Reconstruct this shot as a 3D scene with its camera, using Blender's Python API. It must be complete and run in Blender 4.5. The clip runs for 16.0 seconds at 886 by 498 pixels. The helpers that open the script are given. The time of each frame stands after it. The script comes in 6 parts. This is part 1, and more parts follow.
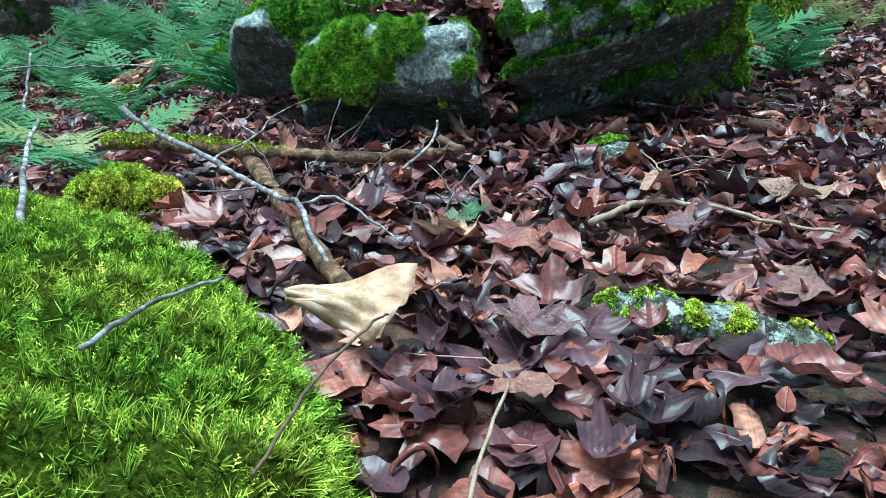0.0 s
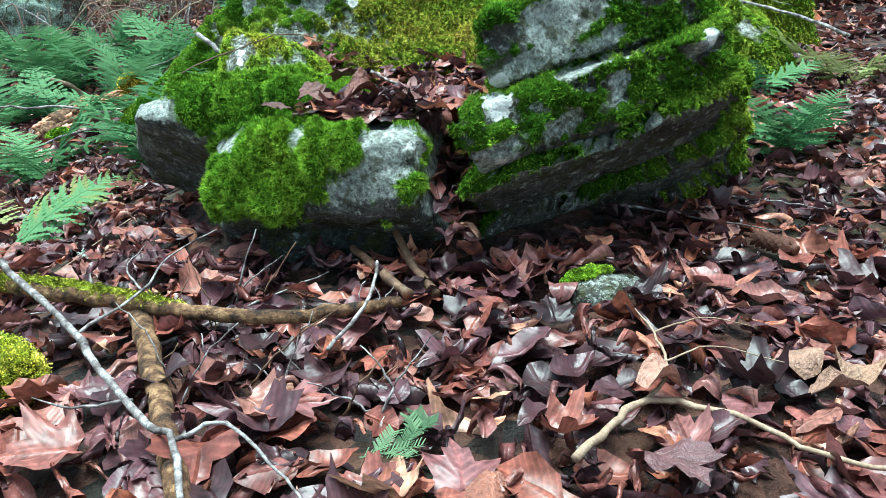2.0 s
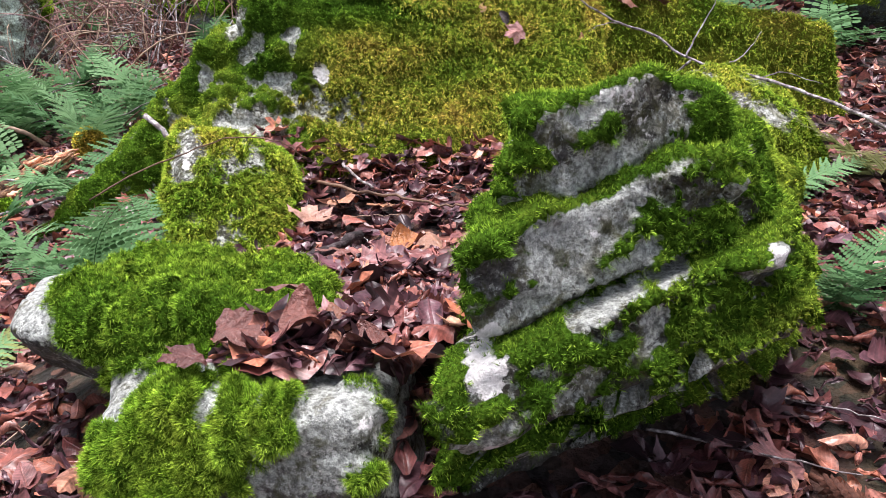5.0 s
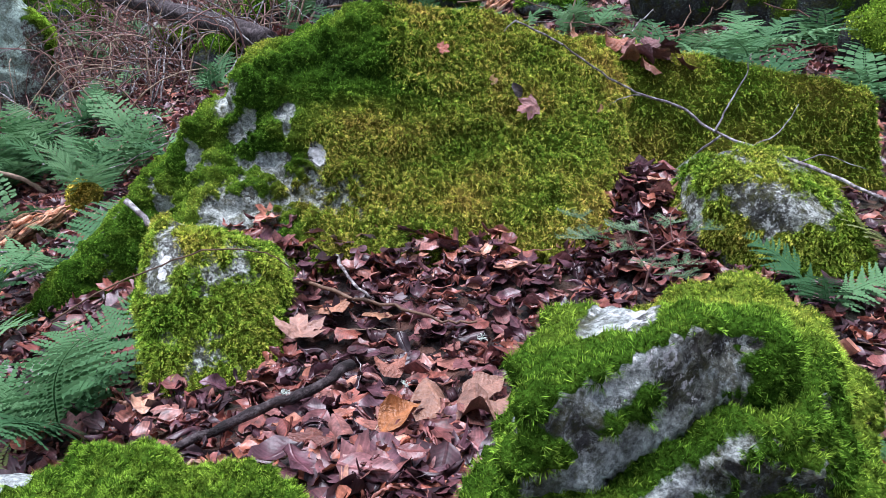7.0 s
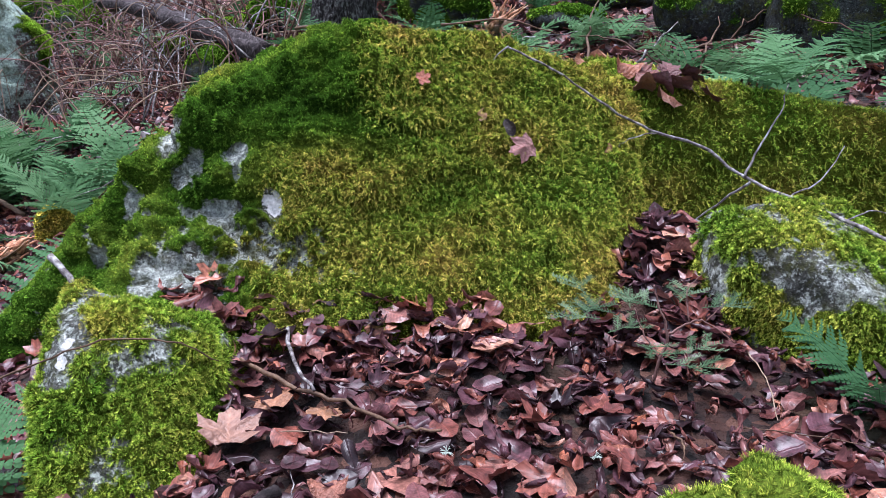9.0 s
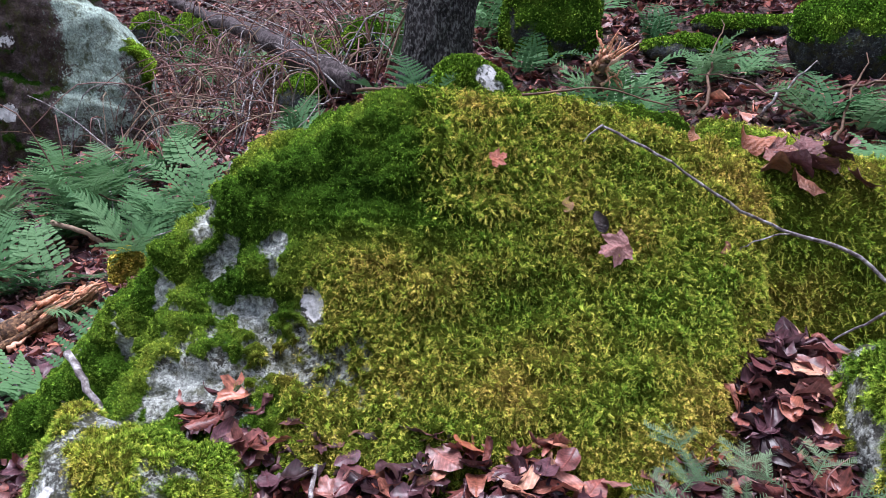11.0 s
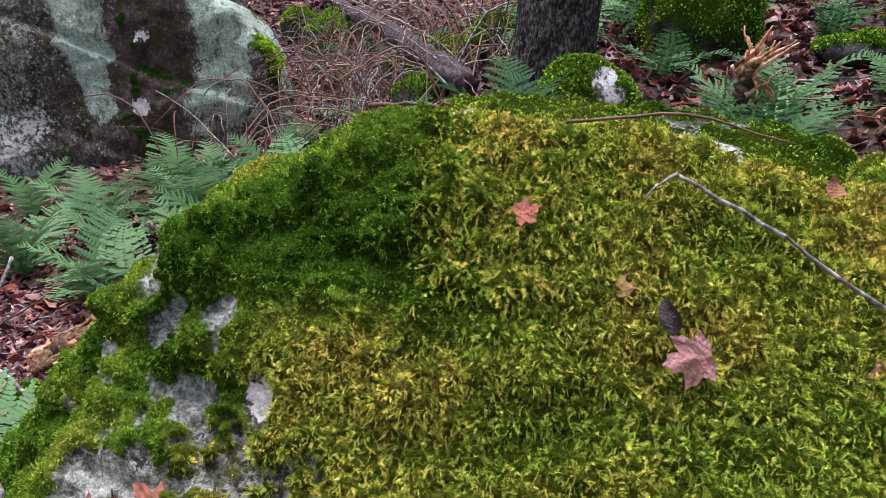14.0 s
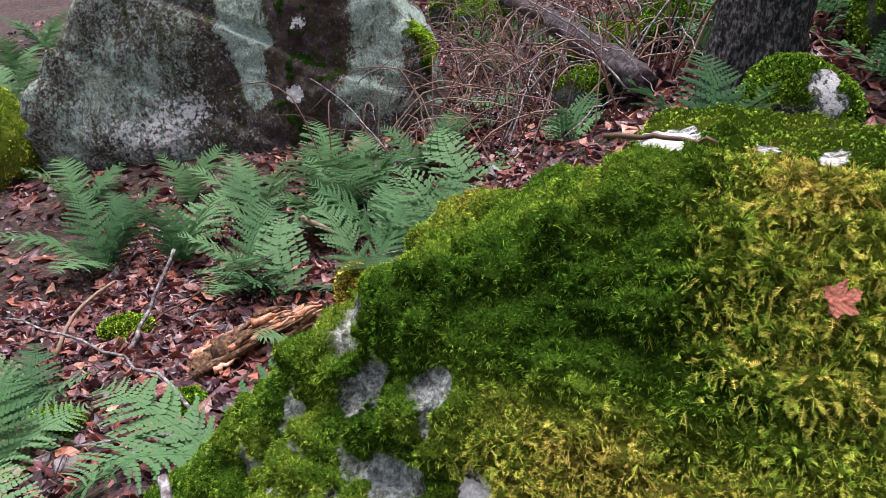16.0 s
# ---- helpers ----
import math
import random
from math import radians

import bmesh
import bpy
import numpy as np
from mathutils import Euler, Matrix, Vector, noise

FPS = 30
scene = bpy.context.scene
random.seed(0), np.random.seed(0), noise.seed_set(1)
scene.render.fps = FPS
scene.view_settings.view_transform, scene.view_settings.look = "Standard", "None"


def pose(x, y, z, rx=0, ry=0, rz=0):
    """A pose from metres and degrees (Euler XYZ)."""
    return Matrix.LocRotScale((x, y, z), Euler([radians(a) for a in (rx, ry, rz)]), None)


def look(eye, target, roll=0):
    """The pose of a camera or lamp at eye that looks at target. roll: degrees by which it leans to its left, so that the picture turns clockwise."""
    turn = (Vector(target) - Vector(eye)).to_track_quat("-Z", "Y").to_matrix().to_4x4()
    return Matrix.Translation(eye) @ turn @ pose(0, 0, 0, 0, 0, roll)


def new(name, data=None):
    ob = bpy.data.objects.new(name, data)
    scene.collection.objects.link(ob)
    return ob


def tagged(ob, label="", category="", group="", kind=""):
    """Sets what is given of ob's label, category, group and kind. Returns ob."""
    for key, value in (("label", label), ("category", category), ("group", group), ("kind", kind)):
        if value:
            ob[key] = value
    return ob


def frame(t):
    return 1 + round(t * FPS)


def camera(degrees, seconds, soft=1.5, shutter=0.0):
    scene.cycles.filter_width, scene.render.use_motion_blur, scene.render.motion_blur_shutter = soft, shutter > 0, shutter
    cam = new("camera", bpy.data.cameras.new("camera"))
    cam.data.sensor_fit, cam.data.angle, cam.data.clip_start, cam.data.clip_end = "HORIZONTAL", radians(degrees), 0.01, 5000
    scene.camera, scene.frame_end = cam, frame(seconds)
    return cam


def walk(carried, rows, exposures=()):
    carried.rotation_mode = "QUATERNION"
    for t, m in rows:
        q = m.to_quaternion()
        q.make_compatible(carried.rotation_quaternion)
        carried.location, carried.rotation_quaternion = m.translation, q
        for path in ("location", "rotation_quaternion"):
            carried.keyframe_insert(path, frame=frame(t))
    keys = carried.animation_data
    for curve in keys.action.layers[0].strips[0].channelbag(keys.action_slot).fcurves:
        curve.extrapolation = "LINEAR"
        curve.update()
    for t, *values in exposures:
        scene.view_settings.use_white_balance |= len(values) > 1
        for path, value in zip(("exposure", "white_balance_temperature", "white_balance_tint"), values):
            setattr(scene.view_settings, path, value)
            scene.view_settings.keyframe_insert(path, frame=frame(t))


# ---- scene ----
cam = camera(59.4, 16.0, 0.85)
METRES, EYE, TILT, LEAN, TURN = 4.0, 0.55, -17.0, 0.0, 0.0
PATH = [
    (0, (0.002, 0.002, 0.569), (0.0, 1.913, -0.019), -0.1),
    (0.5, (0.024, 0.116, 0.598), (0.046, 2.028, 0.012), -0.1),
    (1, (0.044, 0.248, 0.66), (0.088, 2.16, 0.073), 0.0),
    (1.5, (0.059, 0.337, 0.712), (0.121, 2.25, 0.131), 0.1),
    (2, (0.057, 0.46, 0.768), (0.131, 2.372, 0.184), 0.1),
    (2.5, (0.064, 0.56, 0.809), (0.148, 2.472, 0.228), 0.1),
    (3, (0.084, 0.641, 0.872), (0.177, 2.553, 0.292), 0.1),
    (3.5, (0.127, 0.73, 0.951), (0.229, 2.64, 0.368), 0.0),
    (4, (0.12, 0.84, 0.986), (0.221, 2.75, 0.403), 0.1),
    (4.5, (0.099, 0.926, 1.025), (0.198, 2.837, 0.444), 0.1),
    (5, (0.113, 1.021, 1.076), (0.209, 2.932, 0.495), 0.1),
    (5.2, (0.121, 1.064, 1.099), (0.216, 2.976, 0.519), 0.1),
    (7.3, (0.191, 1.444, 1.357), (0.242, 3.361, 0.79), -0.0),
    (7.5, (0.217, 1.487, 1.364), (0.265, 3.404, 0.796), -0.1),
    (8, (0.253, 1.623, 1.374), (0.294, 3.539, 0.803), 0.0),
    (8.2, (0.271, 1.678, 1.39), (0.307, 3.594, 0.818), -0.0),
    (10.3, (0.427, 2.263, 1.504), (0.245, 4.175, 0.944), 0.4),
    (10.5, (0.429, 2.328, 1.543), (0.212, 4.236, 0.982), 0.3),
    (11, (0.44, 2.416, 1.6), (0.153, 4.315, 1.041), 0.3),
    (11.5, (0.492, 2.534, 1.59), (0.125, 4.419, 1.033), 0.3),
    (12, (0.565, 2.672, 1.581), (0.081, 4.531, 1.024), 0.2),
    (12.5, (0.621, 2.79, 1.58), (0.038, 4.621, 1.024), 0.2),
    (13, (0.677, 2.89, 1.583), (0.036, 4.7, 1.023), 0.1),
    (13.5, (0.686, 3.031, 1.577), (0.021, 4.83, 1.009), 0.1),
    (14, (0.654, 3.172, 1.601), (-0.036, 4.959, 1.027), 0.2),
    (14.5, (0.617, 3.248, 1.651), (-0.13, 5.007, 1.061), 0.2),
    (15, (0.545, 3.272, 1.66), (-0.276, 4.992, 1.055), 0.2),
    (15.5, (0.475, 3.29, 1.682), (-0.42, 4.969, 1.067), 0.1),
    (16, (0.3, 3.391, 1.664), (-0.668, 5.026, 1.042), 0.1),
]
walk(cam, [(t, look(eye, target, roll)) for t, eye, target, roll in PATH],
     [(0, 0.77, 4850, -15), (1.5, 0.97, 5400, -11), (2.5, 1.24, 5550, -9), (3.5, 1.26, 6350, 8), (5, 1.08, 6450, 24), (7.5, 0.66, 5500, 21), (11, 0.63, 5750, 25), (13, 0.64, 6050, 28), (16, 0.55, 6300, 26)])

# ---- daylight: thin overcast over an open woodland ----
world = bpy.data.worlds.new("overcast_sky")
scene.world = world
world.use_nodes = True
wn, wl = world.node_tree.nodes, world.node_tree.links
sky = wn.new("ShaderNodeTexSky")
sky.sky_type, sky.sun_disc = "NISHITA", False
sky.sun_elevation, sky.sun_rotation = radians(78), radians(240)
grey = wn.new("ShaderNodeHueSaturation")
grey.inputs["Saturation"].default_value = 0.35
wl.new(sky.outputs["Color"], grey.inputs["Color"])
wl.new(grey.outputs["Color"], wn["Background"].inputs["Color"])
wn["Background"].inputs["Strength"].default_value = 0.105
sun = new("sun", bpy.data.lights.new("sun", "SUN"))
sun.data.energy, sun.data.angle, sun.data.color = 5.0, radians(42), (1.0, 0.965, 0.91)
sun.matrix_world = look((-1.0, 0.6, 8.0), (0, 0, 0))

rng = np.random.default_rng(7)


# ---- noise and shape arithmetic ----
def hash3(i, seed):
    h = (i[..., 0] * 374761393 + i[..., 1] * 668265263 + i[..., 2] * 2147483647 + seed * 1274126177) & 0xFFFFFFFF
    h = ((h ^ (h >> 13)) * 1274126177) & 0xFFFFFFFF
    h = ((h ^ (h >> 16)) * 2246822519) & 0xFFFFFFFF
    return ((h ^ (h >> 15)) & 0xFFFFFF) / float(0xFFFFFF)


def vnoise(p, seed=0):
    """Smooth value noise from 0 to 1."""
    i = np.floor(p).astype(np.int64)
    f = p - i
    f = f * f * (3 - 2 * f)
    out = 0
    for dx in (0, 1):
        for dy in (0, 1):
            for dz in (0, 1):
                w = (f[..., 0] if dx else 1 - f[..., 0]) * (f[..., 1] if dy else 1 - f[..., 1]) * (f[..., 2] if dz else 1 - f[..., 2])
                out = out + w * hash3(i + np.array((dx, dy, dz)), seed)
    return out


def fbm(p, freq, octaves=4, seed=0, gain=0.5):
    """Layered noise about 0, within about -0.5 to 0.5."""
    out, amp, total = 0, 1.0, 0.0
    for k in range(octaves):
        out = out + amp * (vnoise(p * freq * 2 ** k + 17.3 * k, seed + k) - 0.5)
        total += amp
        amp *= gain
    return out / total


def sat(v):
    return np.clip(v, 0, 1)


def unit(v):
    return v / np.maximum(np.linalg.norm(v, axis=-1, keepdims=True), 1e-9)


def ground_height(x, y, fine=True):
    x, y = np.asarray(x, float), np.asarray(y, float)
    left = 1.2 * (1 - np.exp(-(np.maximum(0, -x - 0.4) / 2.2) ** 1.3))
    back = 0.17 * np.maximum(0, y - 5.5 - 1.8 * sat((-x - 0.5) / 2))
    hollow = 0.07 * np.exp(-((x + 0.25) / 0.6) ** 2 - ((y - 3.55) / 0.45) ** 2)
    foot = 0.05 * np.exp(-((x - 0.2) / 0.3) ** 2 - ((y - 3.05) / 0.25) ** 2)
    foot = foot + 0.07 * np.exp(-((x + 0.5) / 0.3) ** 2 - ((y - 4.2) / 0.2) ** 2) + 0.2 * np.exp(-((x - 1.08) / 0.26) ** 2 - ((y - 4.5) / 0.27) ** 2) + 0.03 * np.exp(-((x - 0.3) / 0.6) ** 2 - ((y - 4.1) / 0.2) ** 2)
    bank = 0.24 * np.exp(-((x - 0.08) / 0.42) ** 2 - ((y - 2.6) / 0.36) ** 2) * sat((y - 2.18) / 0.2)
    z = -0.02 + 0.113 * y - left + back + bank + foot - hollow + 0.05 * np.maximum(0, x - 1.0)
    if fine:
        p = np.stack([x, y, 0 * x], -1)
        far = sat((np.hypot(x, y - 3) - 4) / 6)
        z = z + 0.05 * fbm(p, 2.2, 3, 5) + far * 0.5 * fbm(p, 0.5, 3, 9)
    return z


def slab(planes, soft):
    """A rock bounded by planes (point, outward direction), its edges rounded by soft metres."""
    pts = np.array([a for a, b in planes], float)
    nor = unit(np.array([b for a, b in planes], float))

    def field(p):
        d = np.einsum("...k,jk->...j", p, nor) - np.sum(pts * nor, 1)
        m = d.max(-1, keepdims=True)
        return m[..., 0] + soft * np.log(np.exp((d - m) / soft).sum(-1))
    return field


def dome(centre, radii, turn=0.0):
    c, r = np.array(centre), np.array(radii)
    ca, sa = math.cos(radians(turn)), math.sin(radians(turn))

    def field(p):
        q = p - c
        q = np.stack([q[..., 0] * ca + q[..., 1] * sa, -q[..., 0] * sa + q[..., 1] * ca, q[..., 2]], -1) / r
        return (np.linalg.norm(q, axis=-1) - 1) * r.min()
    return field


def blend(fields, soft):
    def field(p):
        d = np.stack([f(p) for f in fields], -1) / -soft
        m = d.max(-1, keepdims=True)
        return -soft * (m[..., 0] + np.log(np.exp(d - m).sum(-1)))
    return field


ICO = {}


def sphere_of(level):
    if level not in ICO:
        bm = bmesh.new()
        bmesh.ops.create_icosphere(bm, subdivisions=level, radius=1.0)
        v = np.array([v.co for v in bm.verts])
        bm.verts.index_update()
        f = np.array([[q.index for q in t.verts] for t in bm.faces])
        bm.free()
        ICO[level] = (unit(v), f)
    return ICO[level]


def vertex_normals(v, f):
    n = np.cross(v[f[:, 1]] - v[f[:, 0]], v[f[:, 2]] - v[f[:, 0]])
    out = np.zeros_like(v)
    for k in range(3):
        np.add.at(out, f[:, k], n)
    return unit(out)


def carve(field, centre, reach, level):
    """The skin of a solid about its centre."""
    d, f = sphere_of(level)
    c = np.array(centre, float)
    hi = np.full(len(d), float(reach))
    found = np.zeros(len(d), bool)
    step = reach / 48
    for k in range(48):
        r = np.where(found, hi, reach - k * step)
        inside = field(c + d * r[:, None]) < 0
        hi = np.where(inside & ~found, r + step, hi)
        found |= inside
    lo = np.where(found, hi - step, 0.0)
    hi = np.where(found, hi, step)
    for k in range(9):
        mid = (lo + hi) / 2
        inside = field(c + d * mid[:, None]) < 0
        lo, hi = np.where(inside, mid, lo), np.where(inside, hi, mid)
    return c + d * lo[:, None], f


def mesh_of(name, verts, tris, attrs=None, uv=None, smooth=True):
    me = bpy.data.meshes.new(name)
    verts, tris = np.asarray(verts, np.float32), np.asarray(tris, np.int32)
    me.vertices.add(len(verts))
    me.vertices.foreach_set("co", verts.ravel())
    me.loops.add(tris.size)
    me.loops.foreach_set("vertex_index", tris.ravel())
    me.polygons.add(len(tris))
    me.polygons.foreach_set("loop_start", np.arange(0, tris.size, 3, dtype=np.int32))
    me.polygons.foreach_set("use_smooth", np.full(len(tris), smooth))
    for key, values in (attrs or {}).items():
        me.attributes.new(key, "FLOAT", "POINT").data.foreach_set("value", np.asarray(values, np.float32))
    if uv is not None:
        layer = me.uv_layers.new(name="UVMap")
        layer.data.foreach_set("uv", np.asarray(uv, np.float32)[tris.ravel()].ravel())
    me.update(calc_edges=True)
    me.validate()
    return me


def mesh_part(name, me, material, parent=None, label=""):
    """Links a mesh as one object, under a thing or a part where one is given."""
    if not me.materials:
        me.materials.append(material)
    ob = new(name, me)
    if parent is not None:
        ob.parent = parent
    if label:
        ob["label"] = label
    return ob


# ---- materials ----
class Nodes:
    """A short hand for node materials."""

    def __init__(self, name):
        self.m = bpy.data.materials.new(name)
        self.m.use_nodes = True
        self.t = self.m.node_tree
        self.out = self.t.nodes["Material Output"]
        self.bsdf = self.t.nodes["Principled BSDF"]

    def put(self, socket, value):
        if isinstance(value, bpy.types.NodeSocket):
            self.t.links.new(value, socket)
        elif isinstance(value, tuple) and len(value) == 3 and socket.type == "RGBA":
            socket.default_value = (*value, 1)
        else:
            socket.default_value = value

    def add(self, kind, out=0, **inputs):
        n = self.t.nodes.new(kind)
        for key, value in inputs.items():
            self.put(n.inputs[key.replace("_", " ")], value)
        return n.outputs[out]

    def place(self):
        return self.add("ShaderNodeTexCoord", "Object")

    def noise(self, scale, detail=4.0, rough=0.6, vector=None, distort=0.0):
        return self.add("ShaderNodeTexNoise", "Fac", Vector=vector or self.place(), Scale=scale, Detail=detail, Roughness=rough, Distortion=distort)

    def cells(self, scale, out="Distance", vector=None, feature="F1"):
        o = self.add("ShaderNodeTexVoronoi", out, Vector=vector or self.place(), Scale=scale)
        o.node.feature = feature
        return o

    def ramp(self, fac, *stops):
        o = self.add("ShaderNodeValToRGB", 0, Fac=fac)
        r = o.node.color_ramp
        while len(r.elements) < len(stops):
            r.elements.new(0.5)
        for e, (at, colour) in zip(r.elements, stops):
            e.position = at
            e.color = (*colour, 1) if isinstance(colour, tuple) else (colour, colour, colour, 1)
        return o

    def mix(self, fac, a, b, how="MIX"):
        n = self.t.nodes.new("ShaderNodeMixRGB")
        n.blend_type = how
        for key, value in (("Fac", fac), ("Color1", a), ("Color2", b)):
            self.put(n.inputs[key], value)
        return n.outputs[0]

    def calc(self, how, a, b=0.5, c=0.5):
        n = self.t.nodes.new("ShaderNodeMath")
        n.operation = how
        for k, value in enumerate((a, b, c)):
            self.put(n.inputs[k], value)
        return n.outputs[0]

    def attr(self, name):
        n = self.t.nodes.new("ShaderNodeAttribute")
        n.attribute_name = name
        return n.outputs["Fac"]

    def bump(self, height, depth, strength=0.6):
        return self.add("ShaderNodeBump", 0, Height=height, Distance=depth, Strength=strength)

    def finish(self, colour, rough, bump=None, gloss=None):
        self.put(self.bsdf.inputs["Base Color"], colour)
        self.put(self.bsdf.inputs["Roughness"], rough)
        if bump is not None:
            self.put(self.bsdf.inputs["Normal"], bump)
        if gloss is not None:
            self.put(self.bsdf.inputs["Specular IOR Level"], gloss)
        return self.m

    def translucent(self, colour, share):
        tr = self.t.nodes.new("ShaderNodeBsdfTranslucent")
        self.put(tr.inputs["Color"], colour)
        mx = self.t.nodes.new("ShaderNodeMixShader")
        mx.inputs[0].default_value = share
        self.t.links.new(self.bsdf.outputs[0], mx.inputs[1])
        self.t.links.new(tr.outputs[0], mx.inputs[2])
        self.t.links.new(mx.outputs[0], self.out.inputs["Surface"])
        return self.m


MOSS_STOPS = ((0.0, (0.03, 0.085, 0.01)), (0.28, (0.11, 0.25, 0.022)), (0.55, (0.28, 0.42, 0.045)), (0.8, (0.5, 0.48, 0.08)), (1.0, (0.56, 0.42, 0.1)))


def rock_material(name, dark, mid, pale, lichen, amount, streak=1.0, size=1.0, patch=0.35):
    """Weathered stone with crusts of lichen; moss felt where the moss grows."""
    k = Nodes(name)
    run = k.t.nodes.new("ShaderNodeMapping")
    run.inputs["Scale"].default_value = (1, 1, streak)
    k.t.links.new(k.place(), run.inputs["Vector"])
    base = k.ramp(k.noise(9 * size, 10, 0.78), (0.32, dark), (0.5, mid), (0.7, pale))
    grain = k.noise(160, 3, 0.7)
    base = k.mix(0.6, base, k.ramp(grain, (0.3, 0.2), (0.7, 1.15)), "MULTIPLY")
    fleck = k.calc("ADD", k.calc("MULTIPLY", k.noise(30 * size ** 0.5, 9, 0.82), 1 - patch), k.calc("MULTIPLY", k.noise(3.5 * size, 3, 0.6, run.outputs[0]), patch))
    fleck = k.calc("ADD", fleck, k.calc("MULTIPLY", k.attr("crust"), 0.2))
    spots = k.ramp(fleck, (0.5 - amount, 0.0), (0.535 - amount, 1.0))
    crust = k.ramp(k.noise(80, 8, 0.8), (0.36, tuple(0.3 * c for c in lichen)), (0.5, tuple(0.8 * c for c in lichen)), (0.66, tuple(1.15 * c for c in lichen)))
    base = k.mix(spots, base, crust)
    stain = k.ramp(k.noise(5 * size, 5, 0.6, vector=run.outputs[0], distort=0.6), (0.46, 0.0), (0.62, 0.8))
    base = k.mix(stain, base, k.mix(1.0, base, (0.42, 0.38, 0.28), "MULTIPLY"))
    crisp = k.calc("ADD", k.noise(40 * size ** 0.5, 10, 0.8), k.calc("MULTIPLY", k.attr("crust"), 0.1))
    base = k.mix(k.calc("MULTIPLY", k.ramp(crisp, (0.515 - amount, 0.0), (0.535 - amount, 1.0)), 0.85), base, k.ramp(k.noise(90, 5, 0.7), (0.35, tuple(0.5 * c for c in lichen)), (0.62, tuple(1.1 * c for c in lichen))))
    base = k.mix(0.9, base, k.ramp(k.noise(48, 7, 0.75), (0.4, 0.6), (0.5, 1.0), (0.6, 1.25)), "MULTIPLY")
    base = k.mix(0.8, base, k.ramp(k.noise(105, 4, 0.7), (0.4, 0.5), (0.5, 1.0), (0.62, 1.2)), "MULTIPLY")
    thick = k.ramp(k.attr("crust"), (0.9, 1.0), (1.0, 0.2))
    base = k.mix(k.calc("MULTIPLY", thick, k.ramp(k.noise(17 * size ** 0.5, 7, 0.72, run.outputs[0]), (0.5, 0.0), (0.6, 0.72))), base, k.ramp(k.noise(70, 4), (0.35, (0.025, 0.028, 0.008)), (0.65, (0.085, 0.09, 0.025))))
    white = k.ramp(k.calc("ADD", k.attr("white"), k.calc("MULTIPLY", k.calc("SUBTRACT", k.noise(24, 6, 0.7), 0.5), 1.5)), (0.47, 0.0), (0.53, 1.0))
    base = k.mix(white, base, k.ramp(k.noise(90, 4, 0.6), (0.3, (0.5, 0.52, 0.5)), (0.6, (0.82, 0.83, 0.82))))
    # Felt is the moss colour dimmed, with the shade between shoots painted in.
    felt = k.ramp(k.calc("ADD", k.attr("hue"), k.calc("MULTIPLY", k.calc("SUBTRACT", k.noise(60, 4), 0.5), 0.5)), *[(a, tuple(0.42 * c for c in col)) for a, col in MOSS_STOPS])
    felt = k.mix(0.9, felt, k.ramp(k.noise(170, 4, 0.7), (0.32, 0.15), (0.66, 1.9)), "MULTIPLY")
    # Dimmed once more under side-leafed shoots, as painted shade in the gaps.
    felt = k.mix(k.attr("gap_shade"), felt, k.mix(1.0, felt, (0.48, 0.42, 0.42), "MULTIPLY"))
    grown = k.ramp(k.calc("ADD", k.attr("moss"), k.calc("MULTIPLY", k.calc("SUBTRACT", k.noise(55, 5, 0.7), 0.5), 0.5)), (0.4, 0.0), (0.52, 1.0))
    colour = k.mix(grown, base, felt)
    relief = k.calc("ADD", k.calc("MULTIPLY", k.noise(30, 8, 0.7), 1.0), k.calc("MULTIPLY", grain, 0.25))
    speck = k.ramp(k.cells(110), (0.12, 0.35), (0.3, 1.0))
    colour = k.mix(k.calc("MULTIPLY", k.noise(14, 3), 0.8), colour, k.mix(1.0, colour, speck, "MULTIPLY"))
    return k.finish(colour, 0.85, k.bump(relief, 0.03, 1.0), k.calc("MULTIPLY", k.calc("SUBTRACT", 1.0, grown), 0.15))


def moss_material():
    k = Nodes("moss")
    leaflet, shoot = k.add("ShaderNodeNewGeometry", "Random Per Island"), k.attr("pick")
    island = k.calc("ADD", k.calc("MULTIPLY", leaflet, 0.7), k.calc("MULTIPLY", shoot, 0.3))
    shift = k.calc("ADD", k.attr("hue"), k.calc("MULTIPLY", k.calc("SUBTRACT", island, 0.5), 0.25))
    shift = k.calc("ADD", shift, k.calc("MULTIPLY", k.calc("SUBTRACT", k.noise(24, 3), 0.5), 0.35))
    shift = k.calc("ADD", shift, k.calc("MULTIPLY", k.attr("tip"), 0.12))
    colour = k.ramp(shift, *MOSS_STOPS)
    # Tips lightened and roots darkened: self-shadow between shoots, put into the colour.
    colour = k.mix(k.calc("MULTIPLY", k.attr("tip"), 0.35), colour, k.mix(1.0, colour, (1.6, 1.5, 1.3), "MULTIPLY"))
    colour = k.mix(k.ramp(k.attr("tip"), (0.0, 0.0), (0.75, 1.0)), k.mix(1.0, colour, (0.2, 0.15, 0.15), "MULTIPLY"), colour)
    # Random brightness per leaflet, in place of uneven light on the leaflets.
    colour = k.mix(1.0, colour, k.ramp(island, (0.1, 0.4), (0.5, 1.1), (0.9, 2.3)), "MULTIPLY")
    colour = k.mix(1.0, colour, k.ramp(k.noise(40, 3, 0.6), (0.36, 0.5), (0.5, 1.0), (0.64, 1.4)), "MULTIPLY")
    k.finish(colour, 0.9, None, 0.02)
    return k.translucent(colour, 0.12)


